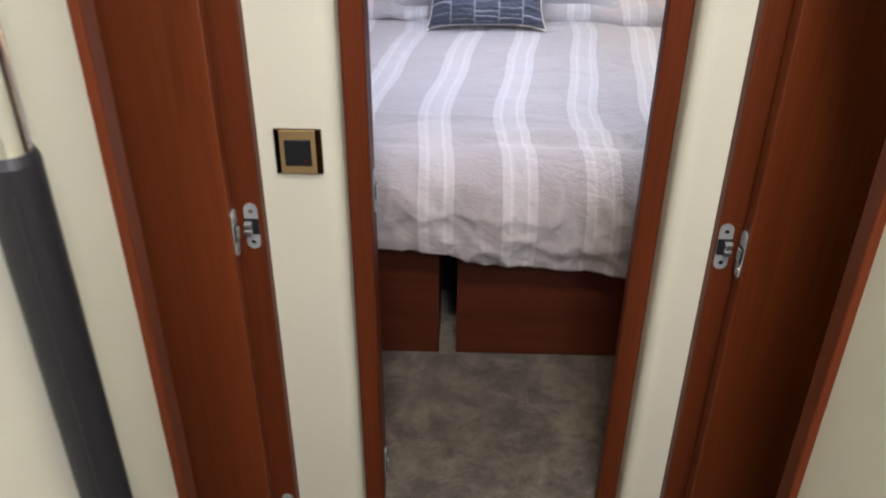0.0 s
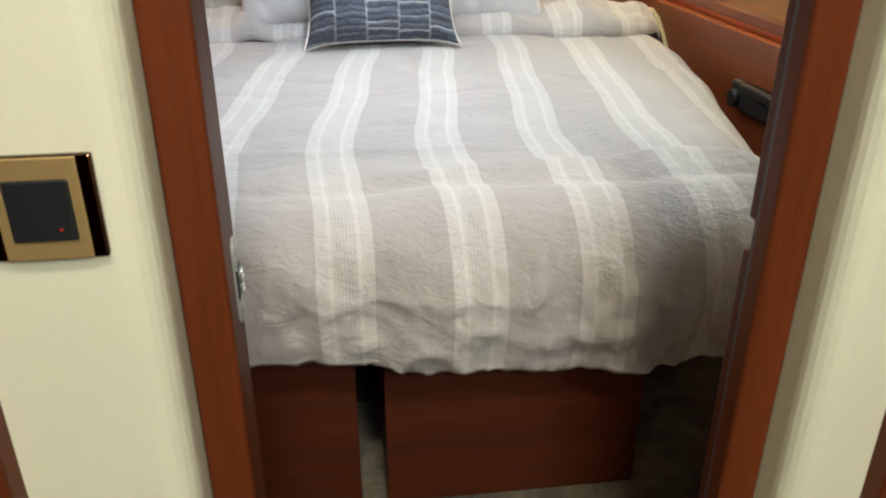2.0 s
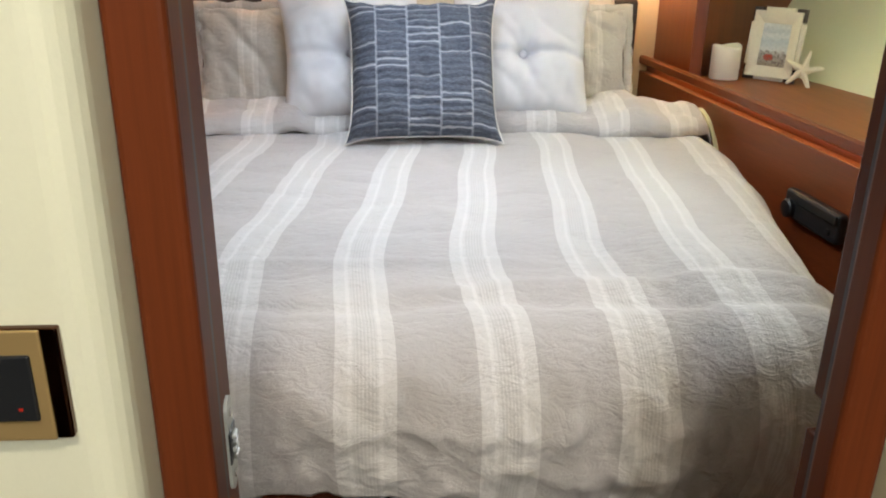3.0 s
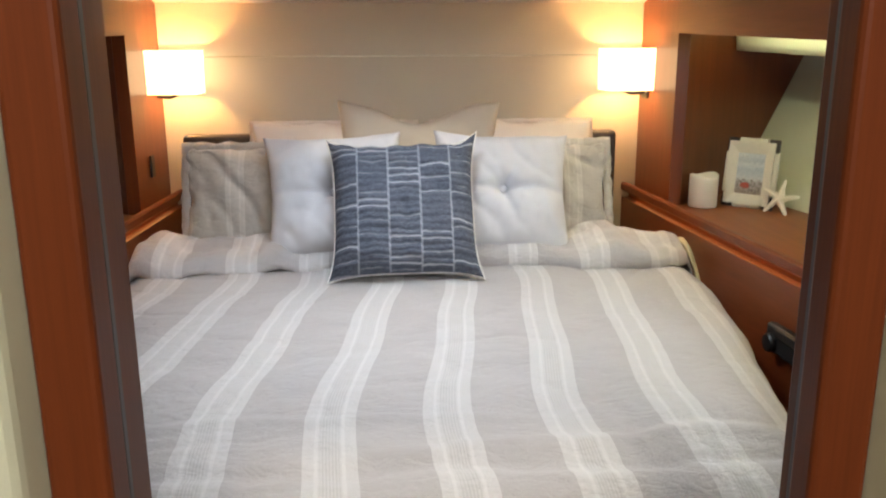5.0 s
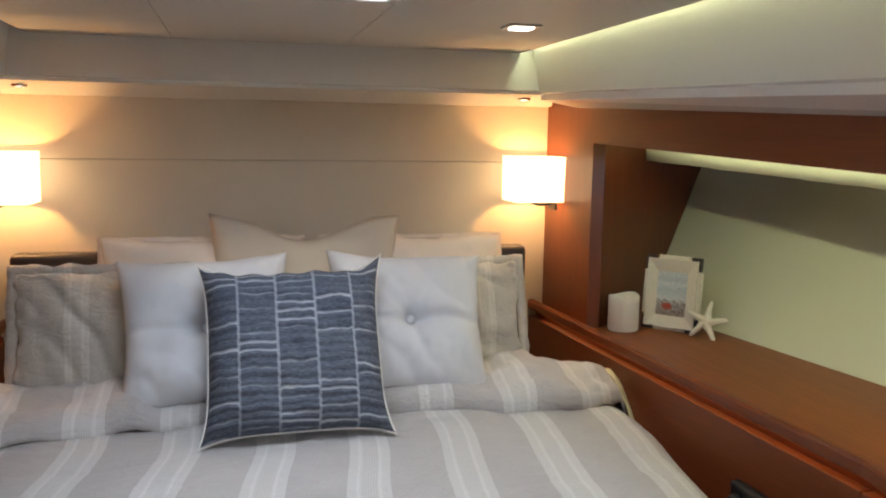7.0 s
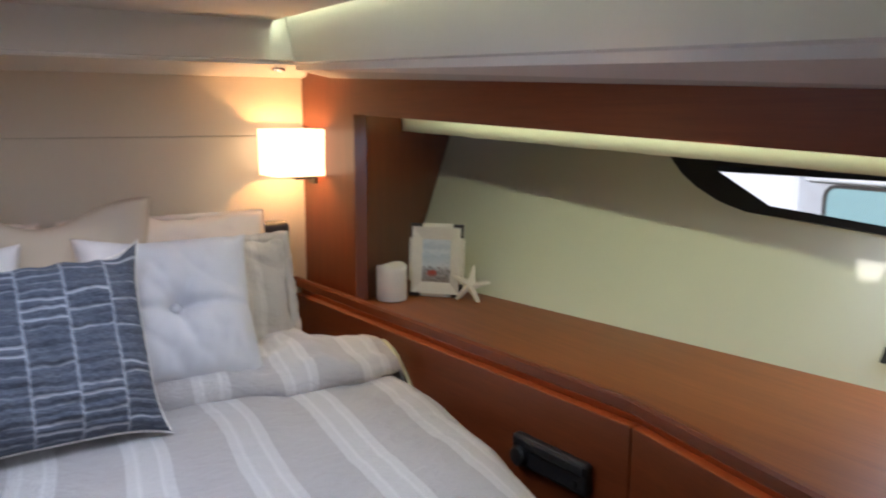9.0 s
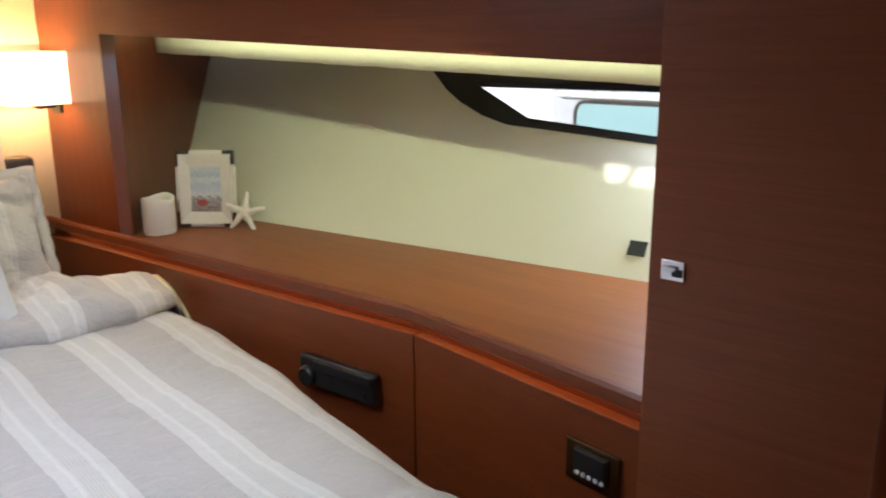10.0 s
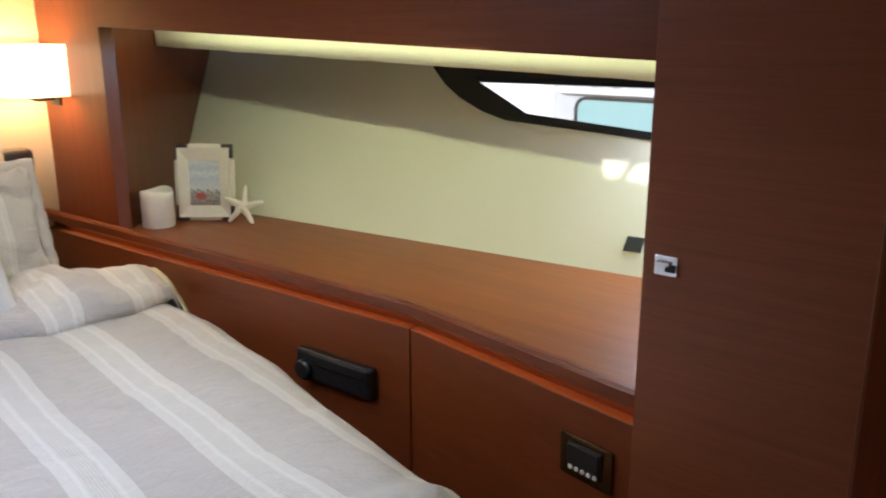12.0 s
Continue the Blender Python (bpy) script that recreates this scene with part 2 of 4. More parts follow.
CARPET = carpet()
DUVET = striped("linen duvet", (0.475, 0.45, 0.445), (0.70, 0.68, 0.67), 0.228, 0.097)
SHAM = striped("striped linen", (0.55, 0.505, 0.45), (0.74, 0.69, 0.63), 0.20, 0.07)
IKAT = ikat()
WHITE_CLOTH = plain("white cotton", (0.62, 0.615, 0.64), 0.9, 0.03, 500.0, 0.001, 0.4, spec=0.2)
PEACH_CLOTH = plain("ivory cotton", (0.78, 0.67, 0.58), 0.9, 0.04, 500.0, 0.001, 0.4, spec=0.2)
TAN_CLOTH = plain("sand linen", (0.56, 0.48, 0.39), 0.9, 0.06, 500.0, 0.001, 0.5, spec=0.2)
LEMON = plain("pale yellow sheet", (0.74, 0.70, 0.44), 0.9, 0.04, 400.0, spec=0.2)
SHADE = glow("lit lamp shade", (1.0, 0.64, 0.32), 5.0)
BULB = glow("lit downlight", (1.0, 0.93, 0.80), 12.0)
LED_WARM = glow("warm led strip", (1.0, 0.52, 0.17), 6.0)
GLASS = glass()


def photo():
    m, t, b = mat("beach photograph", (0.6, 0.65, 0.68), 0.3)
    uv = t.nodes.new("ShaderNodeTexCoord").outputs["UV"]
    sep = t.nodes.new("ShaderNodeSeparateXYZ")
    t.links.new(uv, sep.inputs[0])
    n = node(t, "TexNoise", Scale=9.0, Detail=4.0)
    t.links.new(uv, n.inputs["Vector"])
    c = ramp(t, maths(t, "ADD", sep.outputs[1], maths(t, "MULTIPLY", maths(t, "SUBTRACT", n.outputs[0], 0.5), 0.25)),
             [(0.0, (0.30, 0.24, 0.19)), (0.16, (0.36, 0.33, 0.30)), (0.30, (0.42, 0.39, 0.38)), (0.36, (0.62, 0.64, 0.64)), (0.6, (0.48, 0.55, 0.60)), (0.72, (0.64, 0.67, 0.68)), (0.82, (0.48, 0.53, 0.57)), (1.0, (0.66, 0.68, 0.68))])
    dx, dy = maths(t, "SUBTRACT", sep.outputs[0], 0.35), maths(t, "SUBTRACT", sep.outputs[1], 0.2)
    r2 = maths(t, "ADD", maths(t, "MULTIPLY", dx, dx), maths(t, "MULTIPLY", maths(t, "MULTIPLY", dy, dy), 5.0))
    spot = maths(t, "LESS_THAN", maths(t, "ADD", r2, maths(t, "MULTIPLY", maths(t, "SUBTRACT", n.outputs[0], 0.5), 0.05)), 0.03)
    blot = node(t, "TexNoise", Scale=16.0, Detail=5.0, Roughness=0.7)
    t.links.new(uv, blot.inputs["Vector"])
    dark = maths(t, "MULTIPLY", maths(t, "LESS_THAN", sep.outputs[1], 0.36), maths(t, "GREATER_THAN", blot.outputs[0], 0.53))
    c = mixed(t, maths(t, "MULTIPLY", dark, 0.7), c, (0.11, 0.08, 0.07))
    haze = maths(t, "MULTIPLY", maths(t, "GREATER_THAN", sep.outputs[1], 0.36), maths(t, "GREATER_THAN", blot.outputs[0], 0.56))
    c = mixed(t, maths(t, "MULTIPLY", haze, 0.45), c, (0.33, 0.36, 0.38))
    c = mixed(t, maths(t, "MULTIPLY", spot, maths(t, "LESS_THAN", blot.outputs[0], 0.55)), c, (0.42, 0.07, 0.04))
    t.links.new(c, b.inputs["Base Color"])
    return m


# ---- builders ----


def ob_from(name, bm, material, parent=None, label="", smooth=False):
    me = bpy.data.meshes.new(name)
    bmesh.ops.recalc_face_normals(bm, faces=bm.faces)
    if smooth:
        for f in bm.faces:
            f.smooth = True
    bm.to_mesh(me)
    bm.free()
    me.materials.append(material)
    ob = new(name, me)
    if parent is not None:
        ob.parent = parent
    if label:
        tagged(ob, label)
    return ob


def part(name, bm, material, parent, label="", smooth=False):
    return ob_from(name, bm, material, parent, label, smooth)


def structure(name, bm, material, label, category, smooth=False):
    return tagged(ob_from(name, bm, material, smooth=smooth), label, category, kind="structure")


def thing(name, label, category, at=(0, 0, 0), group="", kind="", m=None):
    ob = new(name)
    ob.matrix_basis = m if m is not None else Matrix.Translation(at)
    return tagged(ob, label, category, group, kind)


def hexa(bm, low, high):
    """A block from four plan points low [(x, y, z)...] and four above them."""
    v = [bm.verts.new(p) for p in (*low, *high)]
    n = len(low)
    bm.faces.new(v[:n][::-1])
    bm.faces.new(v[n:])
    for i in range(n):
        bm.faces.new((v[i], v[(i + 1) % n], v[n + (i + 1) % n], v[n + i]))


def box(x0, x1, y0, y1, z0, z1, bevel=0.0, seg=2, bm=None):
    own = bm is None
    bm = bm or bmesh.new()
    hexa(bm, [(x0, y0, z0), (x1, y0, z0), (x1, y1, z0), (x0, y1, z0)], [(x0, y0, z1), (x1, y0, z1), (x1, y1, z1), (x0, y1, z1)])
    if bevel and own:
        bmesh.ops.bevel(bm, geom=bm.edges[:], offset=bevel, segments=seg, profile=0.5, affect="EDGES", clamp_overlap=True)
    return bm


def prism(plan, z0, z1, bevel=0.0, seg=2):
    """An upright block over a plan outline; z0 and z1 are numbers or one height a point."""
    lo = [z0] * len(plan) if isinstance(z0, (int, float)) else z0
    hi = [z1] * len(plan) if isinstance(z1, (int, float)) else z1
    bm = bmesh.new()
    hexa(bm, [(x, y, z) for (x, y), z in zip(plan, lo)], [(x, y, z) for (x, y), z in zip(plan, hi)])
    if bevel:
        bmesh.ops.bevel(bm, geom=bm.edges[:], offset=bevel, segments=seg, profile=0.5, affect="EDGES", clamp_overlap=True)
    return bm


def lathe(profile, n=32, bm=None, shift=(0, 0, 0)):
    bm = bm or bmesh.new()
    rings = []
    for r, z in profile:
        rings.append([bm.verts.new((shift[0] + r * math.cos(2 * math.pi * i / n), shift[1] + r * math.sin(2 * math.pi * i / n), shift[2] + z)) for i in range(n)])
    for a, b in zip(rings, rings[1:]):
        for i in range(n):
            bm.faces.new((a[i], a[(i + 1) % n], b[(i + 1) % n], b[i]))
    bm.faces.new(rings[0][::-1])
    bm.faces.new(rings[-1])
    return bm


def tube(points, r, n=10, closed=False):
    bm = bmesh.new()
    pts = [Vector(p) for p in points]
    rings = []
    for i, p in enumerate(pts):
        a = pts[i - 1] if (i or closed) else pts[0]
        b = pts[(i + 1) % len(pts)] if (i + 1 < len(pts) or closed) else pts[-1]
        d = (b - a).normalized()
        s = d.cross(Vector((0.13, 0.2, 0.97))).normalized()
        q = d.cross(s)
        rings.append([bm.verts.new(p + r * (math.cos(2 * math.pi * k / n) * s + math.sin(2 * math.pi * k / n) * q)) for k in range(n)])
    pairs = list(zip(rings, rings[1:])) + ([(rings[-1], rings[0])] if closed else [])
    for a, b in pairs:
        for k in range(n):
            bm.faces.new((a[k], a[(k + 1) % n], b[(k + 1) % n], b[k]))
    if not closed:
        bm.faces.new(rings[0][::-1])
        bm.faces.new(rings[-1])
    return bm


def sheet(nu, nv, place, uv, thick=0.0):
    """A grid of nu x nv cells: place(a, b) is a point, uv(a, b) its cloth coordinate in metres."""
    bm = bmesh.new()
    layer = bm.loops.layers.uv.new("UVMap")
    vs = [[bm.verts.new(place(i / nu, j / nv)) for j in range(nv + 1)] for i in range(nu + 1)]
    for i in range(nu):
        for j in range(nv):
            f = bm.faces.new((vs[i][j], vs[i + 1][j], vs[i + 1][j + 1], vs[i][j + 1]))
            f.smooth = True
            for lp, (a, b) in zip(f.loops, ((i, j), (i + 1, j), (i + 1, j + 1), (i, j + 1))):
                lp[layer].uv = uv(a / nu, b / nv)
    return bm


def nz(x, y, z=0.0):
    return noise.noise(Vector((x, y, z)))


def smooth01(t):
    t = max(0.0, min(1.0, t))
    return t * t * (3 - 2 * t)


# ---- the shell of the cabin ----
BACK, CEIL = 4.50, 1.75
MID = 0.155


def rail_x(y):
    return 1.055 + (4.50 - y) * 0.0552 if y > 2.87 else 1.145 - (2.87 - y) * 0.157


def slope(y, z_far, z_near):
    """A height that falls from the bed's head towards the wardrobe."""
    return z_near + (z_far - z_near) * (y - 2.25) / (4.50 - 2.25)


structure("floor", box(-2.4, 2.6, -1.3, 4.7, -0.08, 0.027), CARPET, "mottled grey-brown cut pile carpet", "carpet")
structure("wall_head", box(-0.86, 1.164, BACK + 0.001, BACK + 0.08, 0.0, 1.3785), CREAM_CLOTH, "cream cloth-covered wall panel behind the bed", "wall")
structure("wall_head_upper", box(-0.86, 1.164, BACK, BACK + 0.08, 1.3815, 1.80), CREAM_CLOTH, "cream cloth-covered upper wall panel with a fine seam", "wall")

bm = bmesh.new()
HX0, HX1, HY0, HY1 = -0.195, 0.318, 2.80, 3.325
for x0, x1, y0, y1 in ((-0.60, HX0 - 0.002, 1.83, 4.27), (HX1 + 0.002, 0.91, 1.83, 4.27), (HX0, HX1, 1.83, HY0), (HX0, HX1, HY1, 4.27)):
    box(x0, x1, y0, y1, CEIL, CEIL + 0.03, bm=bm)
structure("ceiling", bm, HEADLINER, "beige headliner in joined panels", "ceiling")
bm = bmesh.new()
for x0, x1, y0, y1 in ((-1.9, HX0, 1.70, 4.6), (HX1, 2.4, 1.70, 4.6), (HX0, HX1, 1.70, HY0), (HX0, HX1, HY1, 4.6)):
    box(x0, x1, y0, y1, CEIL + 0.07, CEIL + 0.11, bm=bm)
structure("ceiling_deck", bm, WHITE_GLOSS, "white deck over the headliner", "ceiling")
# the white box soffit over the bed's head
bm = bmesh.new()
hexa(bm, [(-0.71, 4.22, 1.615), (1.02, 4.22, 1.615), (1.13, BACK, 1.584), (-0.82, BACK, 1.584)],
     [(-0.71, 4.245, 1.80), (1.02, 4.245, 1.80), (1.13, BACK, 1.80), (-0.82, BACK, 1.80)])
bmesh.ops.bevel(bm, geom=[e for e in bm.edges if all(abs(v.co.z - 1.615) < 0.001 for v in e.verts)], offset=0.012, segments=3, affect="EDGES")
structure("soffit_head", bm, WHITE_GLOSS, "glossy white moulded soffit over the bed head", "soffit")
MIRROR = Matrix.Translation((2 * MID, 0, 0)) @ Matrix.Diagonal((-1, 1, 1, 1))


def side(bm, flip):
    if flip:
        bm.transform(MIRROR)
        bmesh.ops.reverse_faces(bm, faces=bm.faces)
    return bm


def hull_point(u, v, w=0.0):
    e1 = Vector((0.1358, -0.9907, 0))
    e2 = Vector((0.93, 0, 1))
    e2 = (e2 - e1 * e2.dot(e1)).normalized()
    return Vector((1.55, 3.95, 0.835)) + u * e1 + v * e2 + w * e1.cross(e2)


WIN = [(0.42, 0.660), (0.50, 0.590), (0.58, 0.538), (0.68, 0.490), (0.78, 0.460), (1.28, 0.420), (2.05, 0.405), (2.05, 0.70), (0.42, 0.70)]
PANE = [(0.608, 0.615), (0.70, 0.565), (0.845, 0.487), (1.27, 0.445), (2.02, 0.42), (2.02, 0.624), (0.608, 0.624)]


def slab(outline, w0, w1, hole=None):
    """A plate in the hull's plane, with an opening if hole is given."""
    bm = bmesh.new()
    loops = [outline] + ([hole] if hole else [])
    tops = []
    for w in (w0, w1):
        edges = []
        for lp in loops:
            vs = [bm.verts.new(hull_point(u, v, w)) for u, v in lp]
            es = [bm.edges.new((a, b)) for a, b in zip(vs, vs[1:] + vs[:1])]
            edges += es
            tops.append(vs)
        bmesh.ops.triangle_fill(bm, use_beauty=True, use_dissolve=False, edges=edges)
    k = len(loops)
    for i in range(k):
        a, b = tops[i], tops[i + k]
        for j in range(len(a)):
            bm.faces.new((a[j], a[(j + 1) % len(a)], b[(j + 1) % len(a)], b[j]))
    return bm


for flip, tag_, lr in ((False, "right", ""), (True, "left", "")):
    # white fascia that hangs from the ceiling's edge down to the side beam
    y0, y1 = 1.79, 4.26
    bm = bmesh.new()
    hexa(bm, [(0.975, y0, slope(y0, 1.610, 1.535)), (1.13, y0, slope(y0, 1.585, 1.49)), (1.13, y1, slope(y1, 1.585, 1.49)), (0.975, y1, slope(y1, 1.610, 1.535))],
         [(0.945, y0, 1.815), (1.13, y0, 1.82), (1.13, y1, 1.82), (0.945, y1, 1.815)])
    bmesh.ops.bevel(bm, geom=[e for e in bm.edges if all(abs(v.co.x - 0.975) < 0.001 for v in e.verts)], offset=0.02, segments=4, affect="EDGES")
    structure("fascia_" + tag_, side(bm, flip), WHITE_GLOSS, "white moulded fascia along the ceiling edge", "fascia", smooth=False)
    # wooden beam over the niche and the post beside the bed's head
    bm = bmesh.new()
    hexa(bm, [(1.13, 2.25, 1.390), (1.165, 2.25, 1.390), (1.165, 4.10, 1.456), (1.12, 4.10, 1.456)],
         [(1.13, 2.25, 1.53), (1.165, 2.25, 1.53), (1.165, 4.10, 1.62), (1.12, 4.10, 1.62)])
    structure("beam_" + tag_, side(bm, flip), WOOD_Y, "cherry-stained wooden beam above the shelf niche", "beam")
    structure("post_" + tag_, side(prism([(1.121, 4.101), (1.165, 4.101), (1.165, BACK), (1.115, BACK)], 0.80, 1.62), flip), WOOD_Z, "cherry-stained wooden panel beside the bed head", "wall panel")
    structure("niche_end_" + tag_, side(prism([(1.166, 4.101), (2.16, 4.953), (2.16, 4.993), (1.166, 4.141)], 0.78, 1.62), flip), WOOD_Z, "dark-stained wooden end panel of the shelf niche", "wall panel")
    structure("niche_roof_" + tag_, side(prism([(1.166, 1.9), (2.6, 1.9), (2.6, 4.97), (1.166, 4.06)], 1.60, 1.63), flip), HULL_CLOTH, "cream lining above the niche", "ceiling")
    whole = [(-1.05, -0.06), (2.4, -0.06), (2.4, 1.08), (-1.05, 1.08)]
    hull = slab(whole, 0.0, -0.018, None if flip else WIN)
    structure("wall_hull_" + tag_, side(hull, flip), HULL_CLOTH, "sloping hull side lined in cream vinyl", "wall")
    # panel below the shelf, in two bays that meet at a bend
    for a, b in ((4.499, 2.872), (2.868, 2.262)):
        xa, xb = rail_x(a) + 0.004, rail_x(b) + 0.004
        bm = prism([(xa, a), (xb, b), (xb + 0.03, b), (xa + 0.03, a)], 0.0, 0.796, 0.002)
        structure("side_panel_" + tag_, side(bm, flip), WOOD_Y, "cherry-stained side panel beside the bed", "wall panel")
    # shelf top
    plan = [(rail_x(4.499) + 0.036, 4.499), (rail_x(2.87) + 0.036, 2.87), (rail_x(2.252) + 0.036, 2.252), (1.85, 2.252), (1.60, 4.499)]
    structure("shelf_" + tag_, side(prism(plan, 0.80, 0.833), flip), WOOD_TOP, "long polished wooden shelf top", "shelf")
    # raised rail with rounded edges
    bm = bmesh.new()
    secs = []
    for y in (4.498, 2.87, 2.262):
        x = rail_x(y)
        secs.append([bm.verts.new((x + dx, y, z)) for dx, z in ((0.034, 0.826), (0.020, 0.826), (0.012, 0.824), (0.005, 0.824), (0.0, 0.829), (0.0, 0.852), (0.006, 0.859), (0.020, 0.859), (0.034, 0.834))])
    for a, b in zip(secs, secs[1:]):
        for i in range(9):
            bm.faces.new((a[i], a[(i + 1) % 9], b[(i + 1) % 9], b[i]))
    bm.faces.new(secs[0])
    bm.faces.new(secs[-1][::-1])
    structure("shelf_rail_" + tag_, side(bm, flip), WOOD_Y, "rounded wooden rail along the shelf edge", "rail")
    # upright back of the groove below the rail
    bm = bmesh.new()
    for a, b in ((4.498, 2.87), (2.87, 2.262)):
        plan = [(rail_x(a) + 0.036, a), (rail_x(b) + 0.036, b), (rail_x(b) + 0.046, b), (rail_x(a) + 0.046, a)]
        hexa(bm, [(x, y, 0.70) for x, y in plan], [(x, y, 0.799) for x, y in plan])
        plan = [(rail_x(a) + 0.0345, a), (rail_x(b) + 0.0345, b), (rail_x(b) + 0.0358, b), (rail_x(a) + 0.0358, a)]
        hexa(bm, [(x, y, 0.70) for x, y in plan], [(x, y, 0.830) for x, y in plan])
    structure("groove_back_" + tag_, side(bm, flip), WOOD_Y, "dark wooden back of the groove below the rail", "wall panel")
    # warm light strip tucked under the rail
    bm = bmesh.new()
    for a, b in ((4.40, 2.88), (2.86, 2.27)):
        plan = [(rail_x(a) + 0.021, a), (rail_x(b) + 0.021, b), (rail_x(b) + 0.031, b), (rail_x(a) + 0.031, a)]
        hexa(bm, [(x, y, 0.8215) for x, y in plan], [(x, y, 0.8255) for x, y in plan])
    structure("rail_light_" + tag_, side(bm, flip), LED_WARM, "warm light strip under the shelf rail", "light strip")

lamp("cove_light", "AREA", look((0.935, 3.0, 1.765), (0.99, 3.0, 1.70)), 4.0, LED, 0.02, 2.4)
bpy.data.objects["cove_light"].matrix_basis = pose(0.922, 3.03, 1.785, 0, 60, 0)
_along, _out = Vector((0, 1, 0.0276)).normalized(), Vector((1, 0, -0.02))
_niche = Matrix((_along.cross(-_out), _along, -_out)).transposed().to_4x4()
lamp("niche_light", "AREA", Matrix.Translation((1.176, 3.19, 1.514)) @ _niche, 5.6, LED, 0.012, 1.8)

# padded pelmet that hangs behind the beam
bm = sheet(60, 6, lambda a, b: (1.45 + 0.012 * math.sin(b * math.pi) * -1, 4.345 - 2.08 * a,
                               (1.397 - 0.060 * a) + (1.60 - 1.40) * (1 - b) + 0.004 * nz(a * 24, 3.0) * (b > 0.9)), lambda a, b: (a, b))
pel = tagged(ob_from("pelmet", bm, HULL_CLOTH, smooth=True), "cream padded pelmet lit from behind the beam", "pelmet", kind="structure")
sol = pel.modifiers.new("thick", "SOLIDIFY")
sol.thickness, sol.offset = 0.02, 0

# hull window
win = thing("window_1", "long tinted hull window with a thick black frame", "window", kind="structure")
part("window_frame", slab(WIN, 0.004, -0.024, PANE), BLACK, win)
pane_ = part("pane", slab(PANE, -0.012, -0.017), GLASS, win)
pane_.visible_shadow = False

# ---- wardrobe and bulkhead ----
ward = thing("wardrobe", "tall cherry-stained wardrobe with a flush door", "wardrobe", at=(1.03, 2.06, 0))
part("body", box(0.022, 0.72, -0.28, 0.195, 0.0, 1.60), WOOD_WARD, ward)
part("door", box(0.0, 0.02, -0.278, 0.195, 0.02, 1.585, 0.002), WOOD_WARD, ward)
lk = part("latch", box(-0.005, 0.001, 0.135, 0.173, 1.076, 1.108, 0.0015), CHROME, ward, "square chrome push latch")
part("finger_hole", box(-0.0075, -0.0045, 0.138, 0.154, 1.083, 1.095, 0.001), BLACK, lk)
part("latch_tongue", box(-0.011, -0.005, 0.146, 0.168, 1.092, 1.099, 0.001), CHROME, lk)

wl = thing("wardrobe", "tall cherry-stained wardrobe with a plain door", "wardrobe", at=(-0.72, 2.05, 0))
part("body", box(-0.72, -0.022, -0.215, 0.20, 0.0, 1.60), WOOD_Y, wl)
part("door", box(-0.02, 0.0, -0.182, 0.20, 0.02, 1.585, 0.002), WOOD_Y, wl)

DL, DR, WL, WR = -0.142, 0.387, -0.353, 0.531


def rounded_panel(x0, x1, corner, r=0.03):
    """Cream corridor panel whose edge towards the doorway is rounded."""
    n = 6
    arc = [(r - r * math.sin(i / n * math.pi / 2), r - r * math.cos(i / n * math.pi / 2)) for i in range(n + 1)]
    if corner == "right":
        plan = [(x0, 1.675)] + [(x1 - dx, 1.675 + dy) for dx, dy in arc] + [(x1, 1.745), (x0, 1.745)]
    else:
        plan = [(x0, 1.735)] + [(x0 + dx, 1.662 + dy) for dx, dy in arc[::-1]] + [(x1, 1.662), (x1, 1.735)]
    return prism(plan, 0.0, 2.2)


structure("wall_bulkhead_left", rounded_panel(WL + 0.012, -0.188, "right"), CREAM, "cream laminate bulkhead panel with a rounded edge", "wall")
structure("wall_bulkhead_right", rounded_panel(0.433, WR - 0.012, "left"), CREAM, "cream laminate bulkhead panel with a rounded edge", "wall")
bm = bmesh.new()
box(-2.3, -0.189, 1.746, 1.826, 0, 2.2, bm=bm)
box(0.434, 2.5, 1.736, 1.790, 0, 2.2, bm=bm)
structure("wall_bulkhead", bm, WOOD_Z, "wood-veneered bulkhead of the cabin", "wall")
structure("wall_bulkhead_top", box(-0.188, 0.433, 1.70, 1.790, 1.735, 2.2), CREAM, "cream panel above the cabin door", "wall")

door = thing("door_1", "open cabin doorway with cherry-stained frame", "door frame", kind="structure")
part("jamb", box(-0.1875, DL, 1.732, 1.775, 0, 1.735, 0.006, 3), WOOD_JAMB, door)
part("jamb", box(-0.1875, DL - 0.003, 1.783, 1.834, 0, 1.735, 0.004, 3), WOOD_JAMB, door)
part("jamb", box(DR, 0.4325, 1.718, 1.752, 0, 1.735, 0.006, 3), WOOD_JAMB, door)
# the lip of the right side stops at the lock's strike
part("jamb", box(DR + 0.017, 0.4325, 1.759, 1.796, 0, 0.870, 0.003, 2), WOOD_JAMB, door)
part("jamb", box(DR + 0.017, 0.4325, 1.759, 1.796, 0.907, 1.735, 0.003, 2), WOOD_JAMB, door)
part("head", box(DL, DR, 1.732, 1.790, 1.69, 1.735, 0.003), WOOD_JAMB, door)
part("seal", box(-0.18, DL - 0.0015, 1.7752, 1.7828, 0, 1.735), RUBBER, door, "grey rubber seal")
part("seal", box(DR + 0.004, 0.425, 1.7522, 1.7588, 0, 1.735), RUBBER, door, "grey rubber seal")
part("strike", box(DR + 0.028, 0.4325, 1.760, 1.792, 0.8705, 0.9065, 0.001), STEEL, door, "satin steel strike plate")


